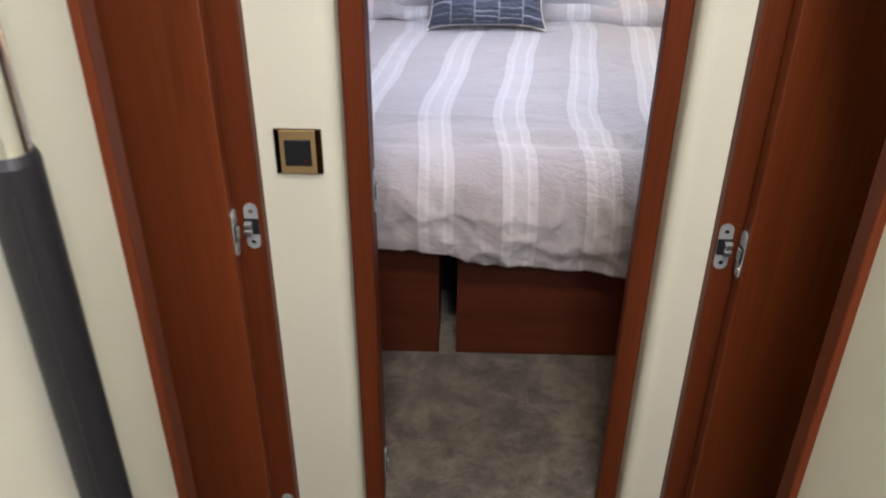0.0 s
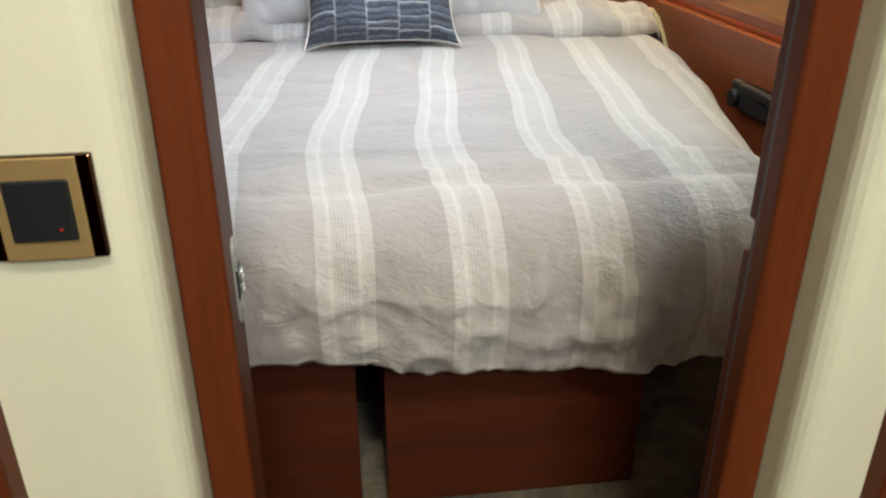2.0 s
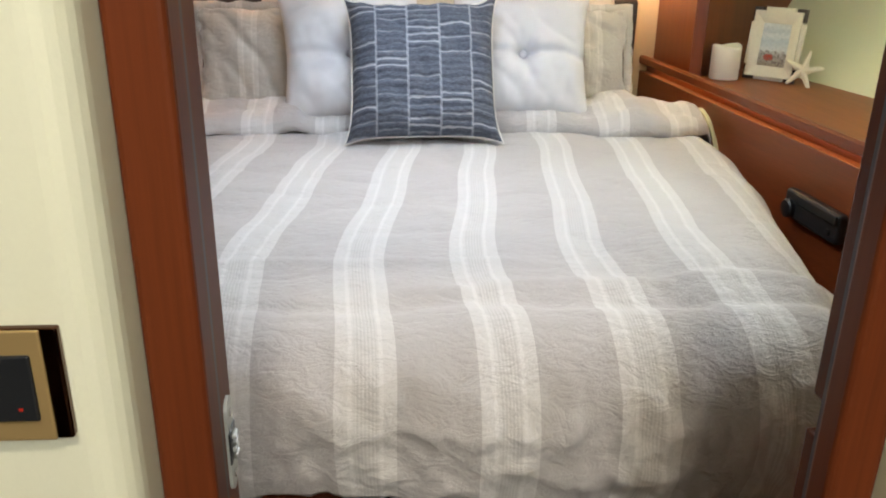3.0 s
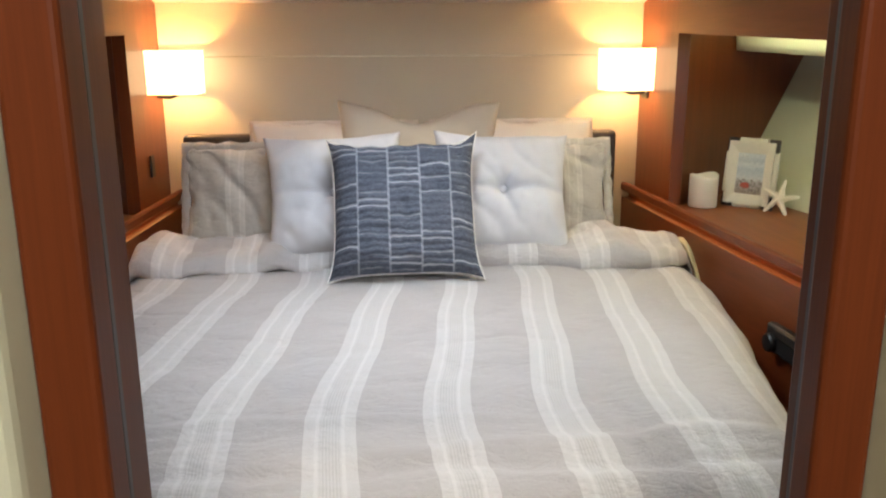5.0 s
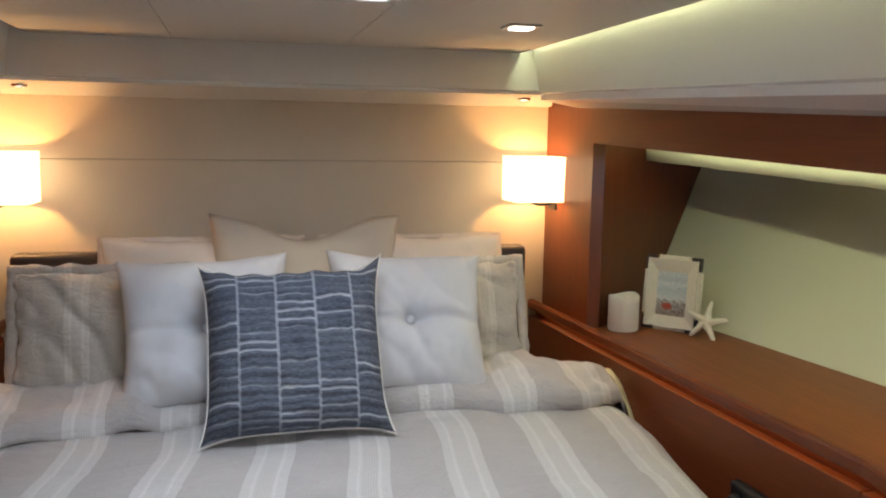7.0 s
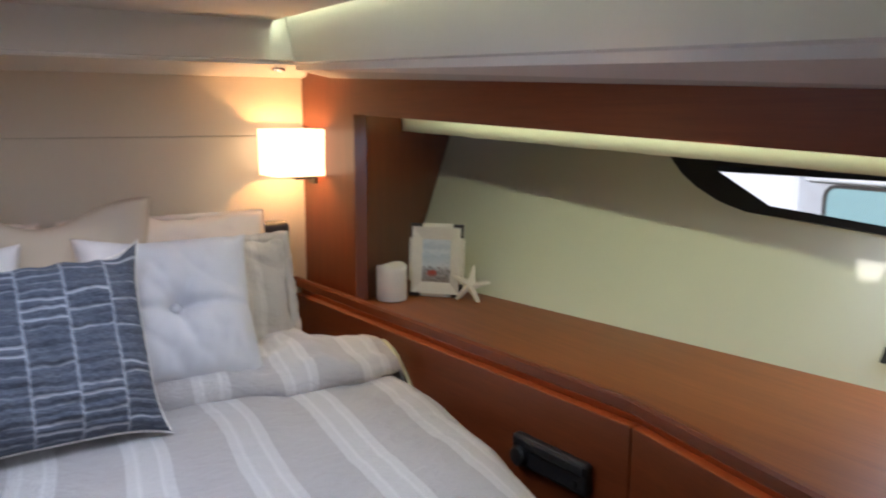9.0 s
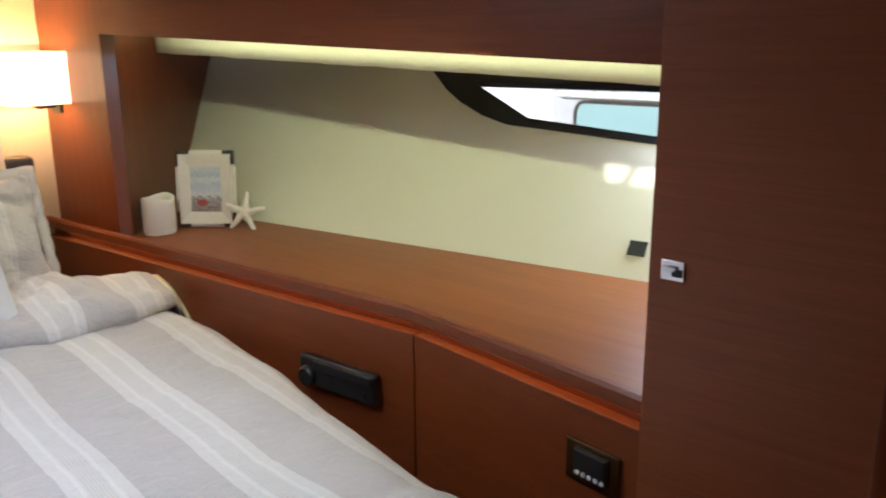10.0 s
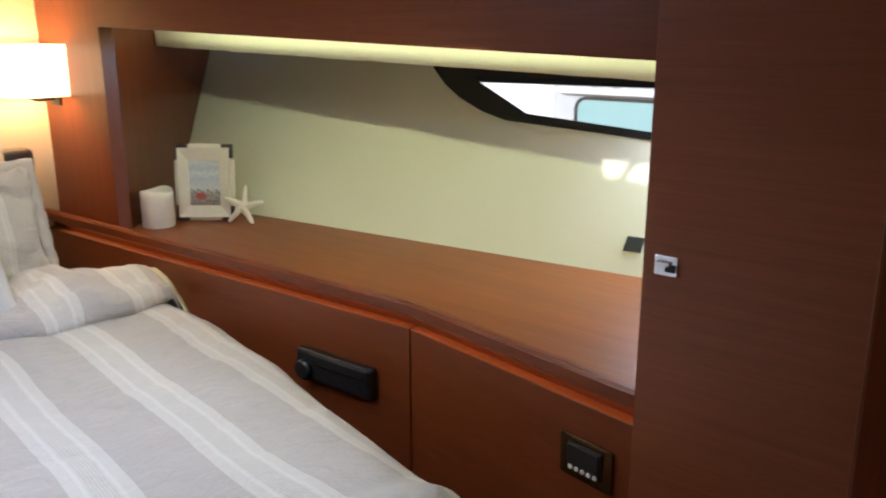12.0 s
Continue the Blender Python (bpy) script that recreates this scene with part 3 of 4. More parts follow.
def hinge_plate(x, y, z, dirn, parent, facing):
    """Half of a concealed hinge: a rounded steel plate, two screws and the linkage. facing: the axis it looks along."""
    m = pose(x, y, z) @ facing
    bm = bmesh.new()
    n = 8
    out = []
    for cz, a0 in ((0.036, 0), (-0.036, math.pi)):
        out += [(0.0130 * math.cos(a0 + math.pi * i / n), cz + 0.0130 * math.sin(a0 + math.pi * i / n)) for i in range(n + 1)]
    hexa(bm, [(px, 0.0, pz) for px, pz in out], [(px, -0.003, pz) for px, pz in out])
    bm.transform(m)
    pl = part("hinge", bm, ZINC, parent, "grey zinc concealed hinge")
    for s in (0.033, -0.033):
        bm = lathe([(0.0045, 0), (0.0045, 0.001), (0.003, 0.0015)], 12)
        bm.transform(m @ pose(0, -0.003, s, 90, 0, 0))
        part("screw", bm, CHROME, pl)
    bm = box(-0.0132, 0.0132, -0.0042, -0.002, -0.017, 0.017, 0.001)
    bm.transform(m)
    part("pocket", bm, BLACK, pl, "dark linkage pocket")
    for k, s in enumerate((-0.014, -0.007, 0.0, 0.007)):
        bm = box(-0.007 - 0.006 * dirn, 0.007 - 0.006 * dirn, -0.016 if dirn else -0.008, -0.004, s, s + 0.005, 0.0015)
        bm.transform(m)
        part("link", bm, ZINC if k % 2 else STEEL, pl)


for zc in (0.862, 0.085):
    hinge_plate(DL - 0.003, 1.808, zc, 0, door, pose(0, 0, 0, 0, 0, 90))

# ---- corridor ----
for tag_, xw, s in (("left", WL, -1), ("right", WR, 1)):
    xa, xb = sorted((xw, xw + 0.08 * s))
    near, face, hx, gap_, hz = (1.125, 1.645, 0.009, 0.036, 0.864) if s < 0 else (1.172, 1.633, 0.003, 0.0295, 0.846)
    structure("wall_corridor_" + tag_, box(xa, xb, -1.2, near - 0.035, 0, 2.4), CREAM, "cream laminate corridor wall", "wall")
    structure("wall_corridor_top_" + tag_, box(xa, xb, near - 0.035, 1.62, 1.75, 2.4), CREAM, "cream panel above a side door", "wall")
    sd = thing("door_2" if s < 0 else "door_3", "cherry-stained side door standing open on concealed hinges", "door", kind="structure")
    e = 0.012 * s
    xa, xb = sorted((xw - e, xw + 0.085 * s))
    part("jamb", box(xa, xb, near - 0.035, near, 0, 1.75, 0.003), WOOD_JAMB, sd)
    part("jamb", box(xa, xb, face, face + 0.045, 0, 1.75, 0.004), WOOD_JAMB, sd)
    part("head", box(xa, xb, near, face, 1.71, 1.75, 0.003), WOOD_JAMB, sd)
    a0 = xw + gap_ * s
    x1, x2 = sorted((a0, a0 + 0.56 * s))
    part("leaf", box(x1, x2, face - 0.048, face - 0.010, 0.015, 1.70, 0.003), WOOD_Z, sd)
    for zc in (hz, 0.09, 1.5):
        hinge_plate(xw + hx * s, face, zc, -s, sd, Matrix.Identity(4))
        hinge_plate(a0 + 0.0005 * -s, face - 0.029, zc, 0, sd, pose(0, 0, 0, 0, 0, 90 * -s))
    # closed side cabin beyond
    x1, x2 = sorted((xw + 0.08 * s, xw + 1.2 * s))
    bm = bmesh.new()
    box(x1, x2, 0.2, 0.25, 0, 2.4, bm=bm)
    far = xw + 1.2 * s
    box(min(far, far + 0.05 * s), max(far, far + 0.05 * s), 0.2, 1.75, 0, 2.4, bm=bm)
    box(x1, x2, 0.25, 1.745, 2.2, 2.25, bm=bm)
    structure("side_cabin_" + tag_, bm, CREAM, "cream walls of a side cabin", "wall")
structure("wall_aft", box(-0.44, 0.61, -1.25, -1.2, 0, 1.7), CREAM, "cream wall behind the steps", "wall")
structure("ceiling_corridor", box(-0.44, 0.61, 1.30, 1.70, 2.30, 2.36), HEADLINER, "beige corridor headliner", "ceiling")
for i, (y, z) in enumerate(((0.55, 0.20), (0.15, 0.40))):
    structure("step_%d" % (i + 1), box(WL, WR, -1.2, y, z - 0.2, z, 0.012), CARPET, "carpeted companionway step", "step")

pole = thing("grab_pole", "upright chrome grab pole with a black leather grip", "grab pole", at=(-0.318, 0.868, 0))
part("pole", lathe([(0.019, 0.0), (0.019, 2.3)], 28), CHROME, pole, smooth=True)
grip = lathe([(0.0195, 0.30), (0.0235, 0.303), (0.0235, 1.352), (0.0205, 1.360), (0.0195, 1.360)], 28)
part("grip", grip, plain("black leather", (0.008, 0.007, 0.010), 0.5, 0.2, 260.0, 0.001, 0.5), pole, "black stitched leather grip")
part("stitching", tube([(0.0236 * math.cos(-1.2), 0.0236 * math.sin(-1.2), 0.31 + 0.02 * i) for i in range(52)], 0.0012, 5), BLACK, pole)

sw = thing("light_switch", "gold mirrored switch plate with a black rocker", "light switch", at=(-0.2655, 1.675, 1.009))
# gold plate whose side bands carry painted dark reflections
part("plate", box(-0.044, 0.044, -0.008, 0.0, -0.044, 0.044, 0.002), DARK_REFLECTION, sw, "gold plate sides, coloured dark for their reflections")
part("frame", box(-0.034, 0.033, -0.0105, -0.0075, -0.0435, 0.0435, 0.002), BRASS, sw, "polished gold frame")
rk = part("rocker", box(-0.025, 0.025, -0.0135, -0.010, -0.026, 0.026, 0.002), BLACK, sw, "black rocker")
part("indicator", box(0.012, 0.015, -0.0138, -0.0130, -0.017, -0.0145), plain("red dot", (0.4, 0.02, 0.01), 0.4), rk)

# ---- bed ----
bed = thing("bed", "island double bed with a cherry-stained base", "bed", at=(MID, 3.32, 0))


def base_box(x0, x1, cut=0.0):
    plan = [(x0 - MID, -0.977), (x1 - MID, -0.977), (x1 - MID + cut, -0.90), (x1 - MID + cut, 0.9), (x0 - MID, 0.9)]
    return prism(plan, 0.029, 0.46, 0.003)


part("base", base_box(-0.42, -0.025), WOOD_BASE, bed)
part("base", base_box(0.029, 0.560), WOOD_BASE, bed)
# near-black block set back in the gap between the base boxes
part("base", box(-0.025 - MID, 0.029 - MID, -0.62, 0.9, 0.028, 0.46), GAP_BLACK, bed)
mat_plan = [(-0.60, -0.96), (0.60, -0.96), (0.70, -0.75), (0.88, 0.35), (0.88, 0.94), (-0.88, 0.94), (-0.88, 0.35), (-0.70, -0.75)]
part("mattress", prism(mat_plan, 0.462, 0.64, 0.05, 4), WHITE_CLOTH, bed, "white mattress")
hb = box(-0.845, 0.81, 0.959, 1.03, 0.30, 1.096, 0.018, 4)
part("headboard", hb, LEATHER, bed, "dark brown leather headboard", smooth=False)
part("seam", tube([(-0.79, 0.958, 0.55), (0.79, 0.958, 0.55)], 0.002, 6), LEATHER, bed)


def half_width(y):
    return 0.715 + 0.255 * smooth01((y - 2.2) / 1.55)


def drape(t, flat, r):
    """Position out and drop down after t metres of cloth from the middle."""
    if t < flat - r:
        return t, 0.0
    a = (t - flat + r) / r
    if a < math.pi / 2:
        return flat - r + r * math.sin(a), r * (1 - math.cos(a))
    return flat, r + (t - flat + r - r * math.pi / 2)


def ridge(d, w):
    return math.exp(-(d / w) ** 2)


def duvet_point(a, b):
    y_top, foot = 3.80, 2.245
    length = y_top - foot + 0.235
    s = (1 - b) * length
    dy, dropy = drape(s, y_top - foot, 0.16)
    y = y_top - dy
    hw = half_width(y)
    t = (a - 0.5) * 2 * (hw + 0.23)
    dx, dropx = drape(abs(t), hw, 0.15)
    dropy *= 0.86 + 0.23 * smooth01((a - 0.28) / 0.4)
    drop = (dropx ** 2.6 + dropy ** 2.6) ** (1 / 2.6)
    sx = 1 if t > 0 else -1
    cx, cy = MID + sx * dx, y
    k = min(dropx, dropy)
    cx -= sx * k * 0.45
    cy += k * 0.35
    z = 0.712 - min(drop, 0.36)
    hang = smooth01(drop / 0.15)
    z += 0.008 * nz(cx * 4, cy * 4, 1) + 0.004 * nz(cx * 13, cy * 9, 4) + 0.0016 * nz(cx * 40, cy * 30, 6)
    # creases where the cover bends over the foot of the mattress
    z += 0.012 * ridge(cy - 2.50 - 0.05 * nz(cx * 4, 0, 7), 0.03) * smooth01((cx + 0.1) / 0.3)
    z -= 0.011 * ridge(cy - 2.43 - 0.06 * nz(cx * 3, 0, 3), 0.025)
    z += 0.007 * ridge(cy - 2.62 - 0.07 * nz(cx * 3, 1, 5), 0.02) * smooth01((0.5 - cx) / 0.3)
    front = hang * (dropy > 0.02)
    cy += front * (0.022 * nz(cx * 7, z * 3.0, 2) + 0.010 * nz(cx * 21 + z * 6, z * 8, 5) + 0.005 * nz(cx * 45, z * 22, 8))
    cy -= front * 0.010 * (1 - min(1.0, 2.4 * abs(nz(cx * 8 + z * 5, z * 7 - cx * 3, 12)))) ** 2
    for q_, (f1, f2, f3) in enumerate(((11, 9, 0.006), (23, 8, 0.004), (30, 16, 0.0025))):
        cy -= front * f3 * (1 - min(1.0, 2.6 * abs(nz(cx * f1 + z * 7 * (-1) ** q_, z * f2 + cx * 2, 20 + q_)))) ** 3
    z -= 0.006 * (1 - hang) * (1 - min(1.0, 3.0 * abs(nz(cx * 3 + cy, cy * 5 - cx, 31)))) ** 3
    cx += hang * (0.018 * nz(cy * 9, z * 2.5, 9) + 0.006 * nz(cy * 30, z * 9, 6)) * (dropx > 0.02)
    low = smooth01((drop - 0.22) / 0.12)
    z += low * (0.012 * nz(cx * 5, cy * 5, 8) + 0.005 * nz(cx * 17, cy * 17, 3))
    cy += low * front * 0.03
    return (cx, cy, z)


def duvet_uv(a, b):
    x, y, z = duvet_point(a, b)
    hw = half_width(y)
    u = (a - 0.5) * 2 * (hw + 0.23) + MID
    u -= 0.187 + 0.10 * smooth01((y - 2.72) / 0.85) + 0.010 * math.sin(y * 9)
    return (u, b * 1.8)


duvet = thing("duvet", "grey linen duvet with white woven stripes spread over the bed", "duvet")
cover = part("cover", sheet(210, 210, duvet_point, duvet_uv), DUVET, duvet, smooth=True)
sol = cover.modifiers.new("thick", "SOLIDIFY")
sol.thickness, sol.offset = 0.018, -1


def fold_point(a, b):
    """The turned-back top of the duvet: a soft roll across the bed."""
    x = MID + (a - 0.5) * 2 * 0.965
    edge = 1 - abs(a - 0.5) * 2
    h = 0.066 * smooth01(edge / 0.07) + 0.010 + 0.050 * nz(x * 3.1, 0, 11) + 0.024 * nz(x * 8, 0, 4)
    w = 0.18 + 0.035 * nz(x * 3.3, 2, 5)
    ang = math.pi * (1.12 * b - 0.10)
    y0 = 3.91 + 0.035 * math.sin(x * 4.4 + 1) + 0.02 * nz(x * 6, 4, 1) - 0.05 * smooth01((x - 0.7) / 0.4)
    y = y0 - w * math.cos(ang)
    z = 0.716 + h * max(0.0, math.sin(ang)) ** 0.7 + min(0.0, 0.4 * h * math.sin(ang)) + 0.018 * nz(x * 9, y * 9, 3) + 0.009 * nz(x * 26, y * 15, 7)
    z -= 0.016 * (1 - min(1.0, 2.5 * abs(nz(x * 5 + y * 3, y * 6 - x * 2, 15)))) ** 2 * math.sin(math.pi * b)
    y -= 0.034 * nz(x * 5.5, 0.0, 21) * (1 - b)
    z -= 0.20 * smooth01((0.075 - edge) / 0.075)
    return (x, y, z)


part("turned_back_edge", sheet(170, 28, fold_point, lambda a, b: ((a - 0.5) * 1.93 + MID - 0.285, b * 0.4)), DUVET, duvet, "turned-back top edge", smooth=True)
lemon = sheet(8, 10, lambda a, b: (1.066 + 0.045 * a + 0.025 * b, 3.84 - 0.16 * b + 0.05 * a, 0.768 - 0.125 * b * b + 0.012 * math.sin(a * 3.1) - 0.03 * a + 0.006 * nz(a * 3, b * 5, 2)), lambda a, b: (a, b))
lm = part("lining", lemon, LEMON, duvet, "pale yellow lining at the corner", smooth=True)
sol = lm.modifiers.new("thick", "SOLIDIFY")
sol.thickness = 0.006


def pillow_mesh(w, h, t, ear=0.10, nu=26, seed=0.0, tuft=0.0, ruffle=0.0, ruche=0.0, chop=0.0, perk=0.0, crease=0.006, flare=2.0, plump=0.0):
    """Two stuffed faces that meet in a seam; ears are the points at the corners."""
    bm = bmesh.new()
    layer = bm.loops.layers.uv.new("UVMap")
    for sgn in (-1, 1):
        vs = []
        for i in range(nu + 1):
            row = []
            for j in range(nu + 1):
                a, b = i / nu * 2 - 1, j / nu * 2 - 1
                pull = 1 - ear * (1 - abs(a) ** flare) * abs(b) ** 3 * 0.9, 1 - ear * (1 - abs(b) ** flare) * abs(a) ** 3 * 0.9
                x, z = a * w / 2 * pull[1], b * h / 2 * pull[0]
                th = t / 2 * max(0.0, (1 - abs(a) ** 3.2)) ** 0.55 * max(0.0, (1 - abs(b) ** 3.2)) ** 0.55
                edge = max(abs(a), abs(b))
                th += plump * (1 - edge ** 14)
                wr = 0.016 * nz(x * 6 + seed, z * 6, sgn) + 0.008 * nz(x * 16, z * 14 + seed, sgn) + 0.003 * nz(x * 40, z * 34 + seed, sgn)
                wr -= crease * (1 - min(1.0, 2.2 * abs(nz(x * 7 + z * 5 + seed, z * 4 - x * 3, 6)))) ** 2
                th += wr * (1 - edge ** 6)
                if tuft:
                    r = math.hypot(x, z)
                    th -= tuft * math.exp(-(r / 0.035) ** 2)
                    th -= 0.010 * abs(math.sin(2.5 * math.atan2(z, x) + seed)) ** 6 * math.exp(-(r / 0.12) ** 2)
                    th -= 0.022 * ridge(z + 0.02 * nz(x * 8, seed, 1), 0.014) * math.exp(-(r / 0.2) ** 2)
                if ruche:
                    th += ruche * math.sin(z * 150 + 3 * nz(x * 9, z * 4, seed)) * (1 - edge ** 8) * (0.4 + abs(nz(x * 20, z * 8, 3)))
                if ruffle and edge > 0.93:
                    k = (edge - 0.93) / 0.07
                    x += 0.012 * k * nz(x * 18, z * 18, seed)
                    z += 0.012 * k * nz(x * 18 + 5, z * 18, seed)
                z += 0.010 * nz(x * 7 + seed, 3.0, 2) * max(0.0, b) ** 3
                y = sgn * th
                if ruffle and edge > 0.90:
                    y += ruffle * nz(x * 26, z * 26, 4) * (edge - 0.90) / 0.1
                if perk:
                    z += perk * max(0.0, b) ** 6 * (max(0.0, a) ** 6 + 0.4 * max(0.0, -a) ** 6) - 0.004 * math.sin(a * 19) * max(0.0, b) ** 8
                if chop:
                    z -= chop * ridge(x + 0.01, 0.13) * smooth01((b + 0.2) / 1.2)
                    y += 0.02 * sgn * ridge(x + 0.01, 0.05) * -1 * smooth01(b) * (1 - edge)
                row.append(bm.verts.new((x, y, z)))
            vs.append(row)
        for i in range(nu):
            for j in range(nu):
                q = (vs[i][j], vs[i + 1][j], vs[i + 1][j + 1], vs[i][j + 1])
                f = bm.faces.new(q if sgn < 0 else q[::-1])
                f.smooth = True
                idx = ((i, j), (i + 1, j), (i + 1, j + 1), (i, j + 1))
                for lp, (p, r) in zip(f.loops, idx if sgn < 0 else idx[::-1]):
                    lp[layer].uv = (p / nu, r / nu)
    bmesh.ops.remove_doubles(bm, verts=bm.verts, dist=0.0004)
    return bm


def ruffle_strip(w, h, width, seed):
    """A gathered cloth border that stands out round a pillow's seam."""
    bm = bmesh.new()
    layer = bm.loops.layers.uv.new("UVMap")
    n, rows = 160, []
    for k in range(n):
        q = k / n * 4
        i, f_ = int(q) % 4, q - int(q)
        a, b = ((-1 + 2 * f_, -1), (1, -1 + 2 * f_), (1 - 2 * f_, 1), (-1, 1 - 2 * f_))[i]
        wave = nz(k * 0.35, seed, 2)
        rows.append([bm.verts.new((a * (w / 2 * 0.985 + d * width * (1 + 0.35 * wave)), d * 0.016 * wave + 0.002 * d, b * (h / 2 * 0.985 + d * width * (1 + 0.35 * wave)))) for d in (0.0, 0.5, 1.0)])
    for k in range(n):
        r, t_ = rows[k], rows[(k + 1) % n]
        for d in range(2):
            f = bm.faces.new((r[d], t_[d], t_[d + 1], r[d + 1]))
            f.smooth = True
            for lp in f.loops:
                lp[layer].uv = (lp.vert.co.x, lp.vert.co.z)
    return bm


def scaled_uv(bm, ku, kv, ou=0.0):
    layer = bm.loops.layers.uv.active
    for f in bm.faces:
        for lp in f.loops:
            lp[layer].uv = (lp[layer].uv[0] * ku + ou, lp[layer].uv[1] * kv)
    return bm


def cushion(name, label, bm, material, x, y, z, lean, roll=0.0, yaw=0.0, group=""):
    """A pillow that leans back; x, y, z is its middle."""
    ob = thing(name, label, "pillow", group=group, m=pose(x, y, z, 0, 0, yaw) @ pose(0, 0, 0, -lean, 0, 0) @ pose(0, 0, 0, 0, roll, 0))
    part("cover", bm, material, ob, smooth=True)
    return ob


blue = cushion("throw_pillow", "blue-grey ruched square pillow with pale dashes", pillow_mesh(0.485, 0.46, 0.18, 0.12, 64, 3.1, ruche=0.005, perk=0.028, flare=4.0, plump=0.016), IKAT, 0.122, 3.690, 0.914, 28, -0.5)
rim = []
for k in range(192):
    q = k / 48
    i, f_ = int(q) % 4, q - int(q)
    a, b = ((-1 + 2 * f_, -1), (1, -1 + 2 * f_), (1 - 2 * f_, 1), (-1, 1 - 2 * f_))[i]
    e_ = 0.12 * 0.9
    pk = 0.028 * max(0.0, b) ** 6 * (max(0.0, a) ** 6 + 0.4 * max(0.0, -a) ** 6)
    rim.append((a * 0.2445 * (1 - e_ * (1 - abs(b) ** 4) * abs(a) ** 3), -0.002, b * 0.232 * (1 - e_ * (1 - abs(a) ** 4) * abs(b) ** 3) + pk))
part("piping", tube(rim, 0.0022, 6, True), PAPER, blue, "white piping")

for x, rl, sd_ in ((-0.105, -2.5, 1.0), (0.462, 2.0, 5.0)):
    wp = cushion("throw_pillow", "white cotton square pillow with a buttoned middle", pillow_mesh(0.47, 0.44, 0.20, 0.11, 56, sd_, tuft=0.05, crease=0.011), WHITE_CLOTH, x, 3.90, 0.925, 27, rl, group="white buttoned pillows")
    bt = lathe([(0.004, 0), (0.012, 0.001), (0.014, 0.004), (0.010, 0.007), (0.003, 0.008)], 20)
    bt.transform(pose(0, -0.036, 0, 90, 0, 0))
    part("button", bt, WHITE_CLOTH, wp, "cloth-covered button", smooth=True)
for x, ou in ((-0.325, 0.02), (0.565, 0.10)):
    bm = scaled_uv(pillow_mesh(0.64, 0.40, 0.14, 0.05, 60, x * 7, ruffle=0.03, crease=0.026), 0.64, 0.40, ou)
    ps = cushion("pillow_sham", "grey striped linen pillow sham with a gathered edge", bm, SHAM, x, 4.085, 0.874, 17, group="striped shams")
    so = part("ruffle", ruffle_strip(0.62, 0.38, 0.032, x * 9), SHAM, ps).modifiers.new("thick", "SOLIDIFY")
    so.thickness = 0.004
cushion("throw_pillow", "large sand linen pillow with a dented top and pointed corners", pillow_mesh(0.60, 0.54, 0.13, 0.10, 34, 2.0, chop=0.06), TAN_CLOTH, 0.19, 4.16, 0.955, 10, 1.0)
for x, sd_ in ((-0.12, 4.0), (0.545, 8.0)):
    bp_ = cushion("bed_pillow", "ivory cotton bed pillow with a ruffled edge", pillow_mesh(0.62, 0.42, 0.13, 0.05, 34, sd_, ruffle=0.015), PEACH_CLOTH, x, 4.21, 0.938, 8, group="ivory pillows")
    so = part("ruffle", ruffle_strip(0.60, 0.40, 0.016, sd_), PEACH_CLOTH, bp_).modifiers.new("thick", "SOLIDIFY")
    so.thickness = 0.004

# ---- wall lamps ----


def rounded_square(hw, r, n=6):
    pts = []
    for cx, cy, a0 in ((1, 1, 0), (-1, 1, 90), (-1, -1, 180), (1, -1, 270)):
        pts += [(cx * (hw - r) + r * math.cos(radians(a0 + 90 * i / n)), cy * (hw - r) + r * math.sin(radians(a0 + 90 * i / n))) for i in range(n + 1)]
    return pts


def wall_lamp(x, s):
    ob = thing("wall_lamp", "lit square fabric wall lamp on a dark bracket", "wall lamp", at=(x, 4.385, 1.245), group="bedside wall lamps")
    bm = bmesh.new()
    pts = rounded_square(0.092, 0.018)
    lo = [bm.verts.new((px * 0.98, py * 0.98, 0)) for px, py in pts]
    hi = [bm.verts.new((px, py, 0.16)) for px, py in pts]
    for i in range(len(pts)):
        f = bm.faces.new((lo[i], lo[(i + 1) % len(pts)], hi[(i + 1) % len(pts)], hi[i]))
    shade = part("shade", bm, SHADE, ob, "glowing cream fabric shade")
    so = shade.modifiers.new("thick", "SOLIDIFY")
    so.thickness = 0.003
    part("arm", tube([(s * 0.095, 0.04, -0.012), (s * 0.03, 0.02, -0.014), (0, 0, -0.004), (0, 0, 0.012)], 0.007, 10), BLACK, ob, "dark metal arm")
    part("bracket", box(min(s * 0.088, s * 0.112), max(s * 0.088, s * 0.112), 0.0, 0.07, -0.035, 0.012, 0.003), BLACK, ob)
    part("bulb", lathe([(0.006, 0.010), (0.012, 0.020), (0.014, 0.034), (0.009, 0.048), (0.002, 0.053)], 16), BULB, ob, smooth=True)
    lamp("wall_lamp_light", "POINT", pose(x, 4.385, 1.327), 8.5, WARM, 0.02)
    return ob


wall_lamp(1.020, 1)
wall_lamp(2 * MID - 1.030, -1)

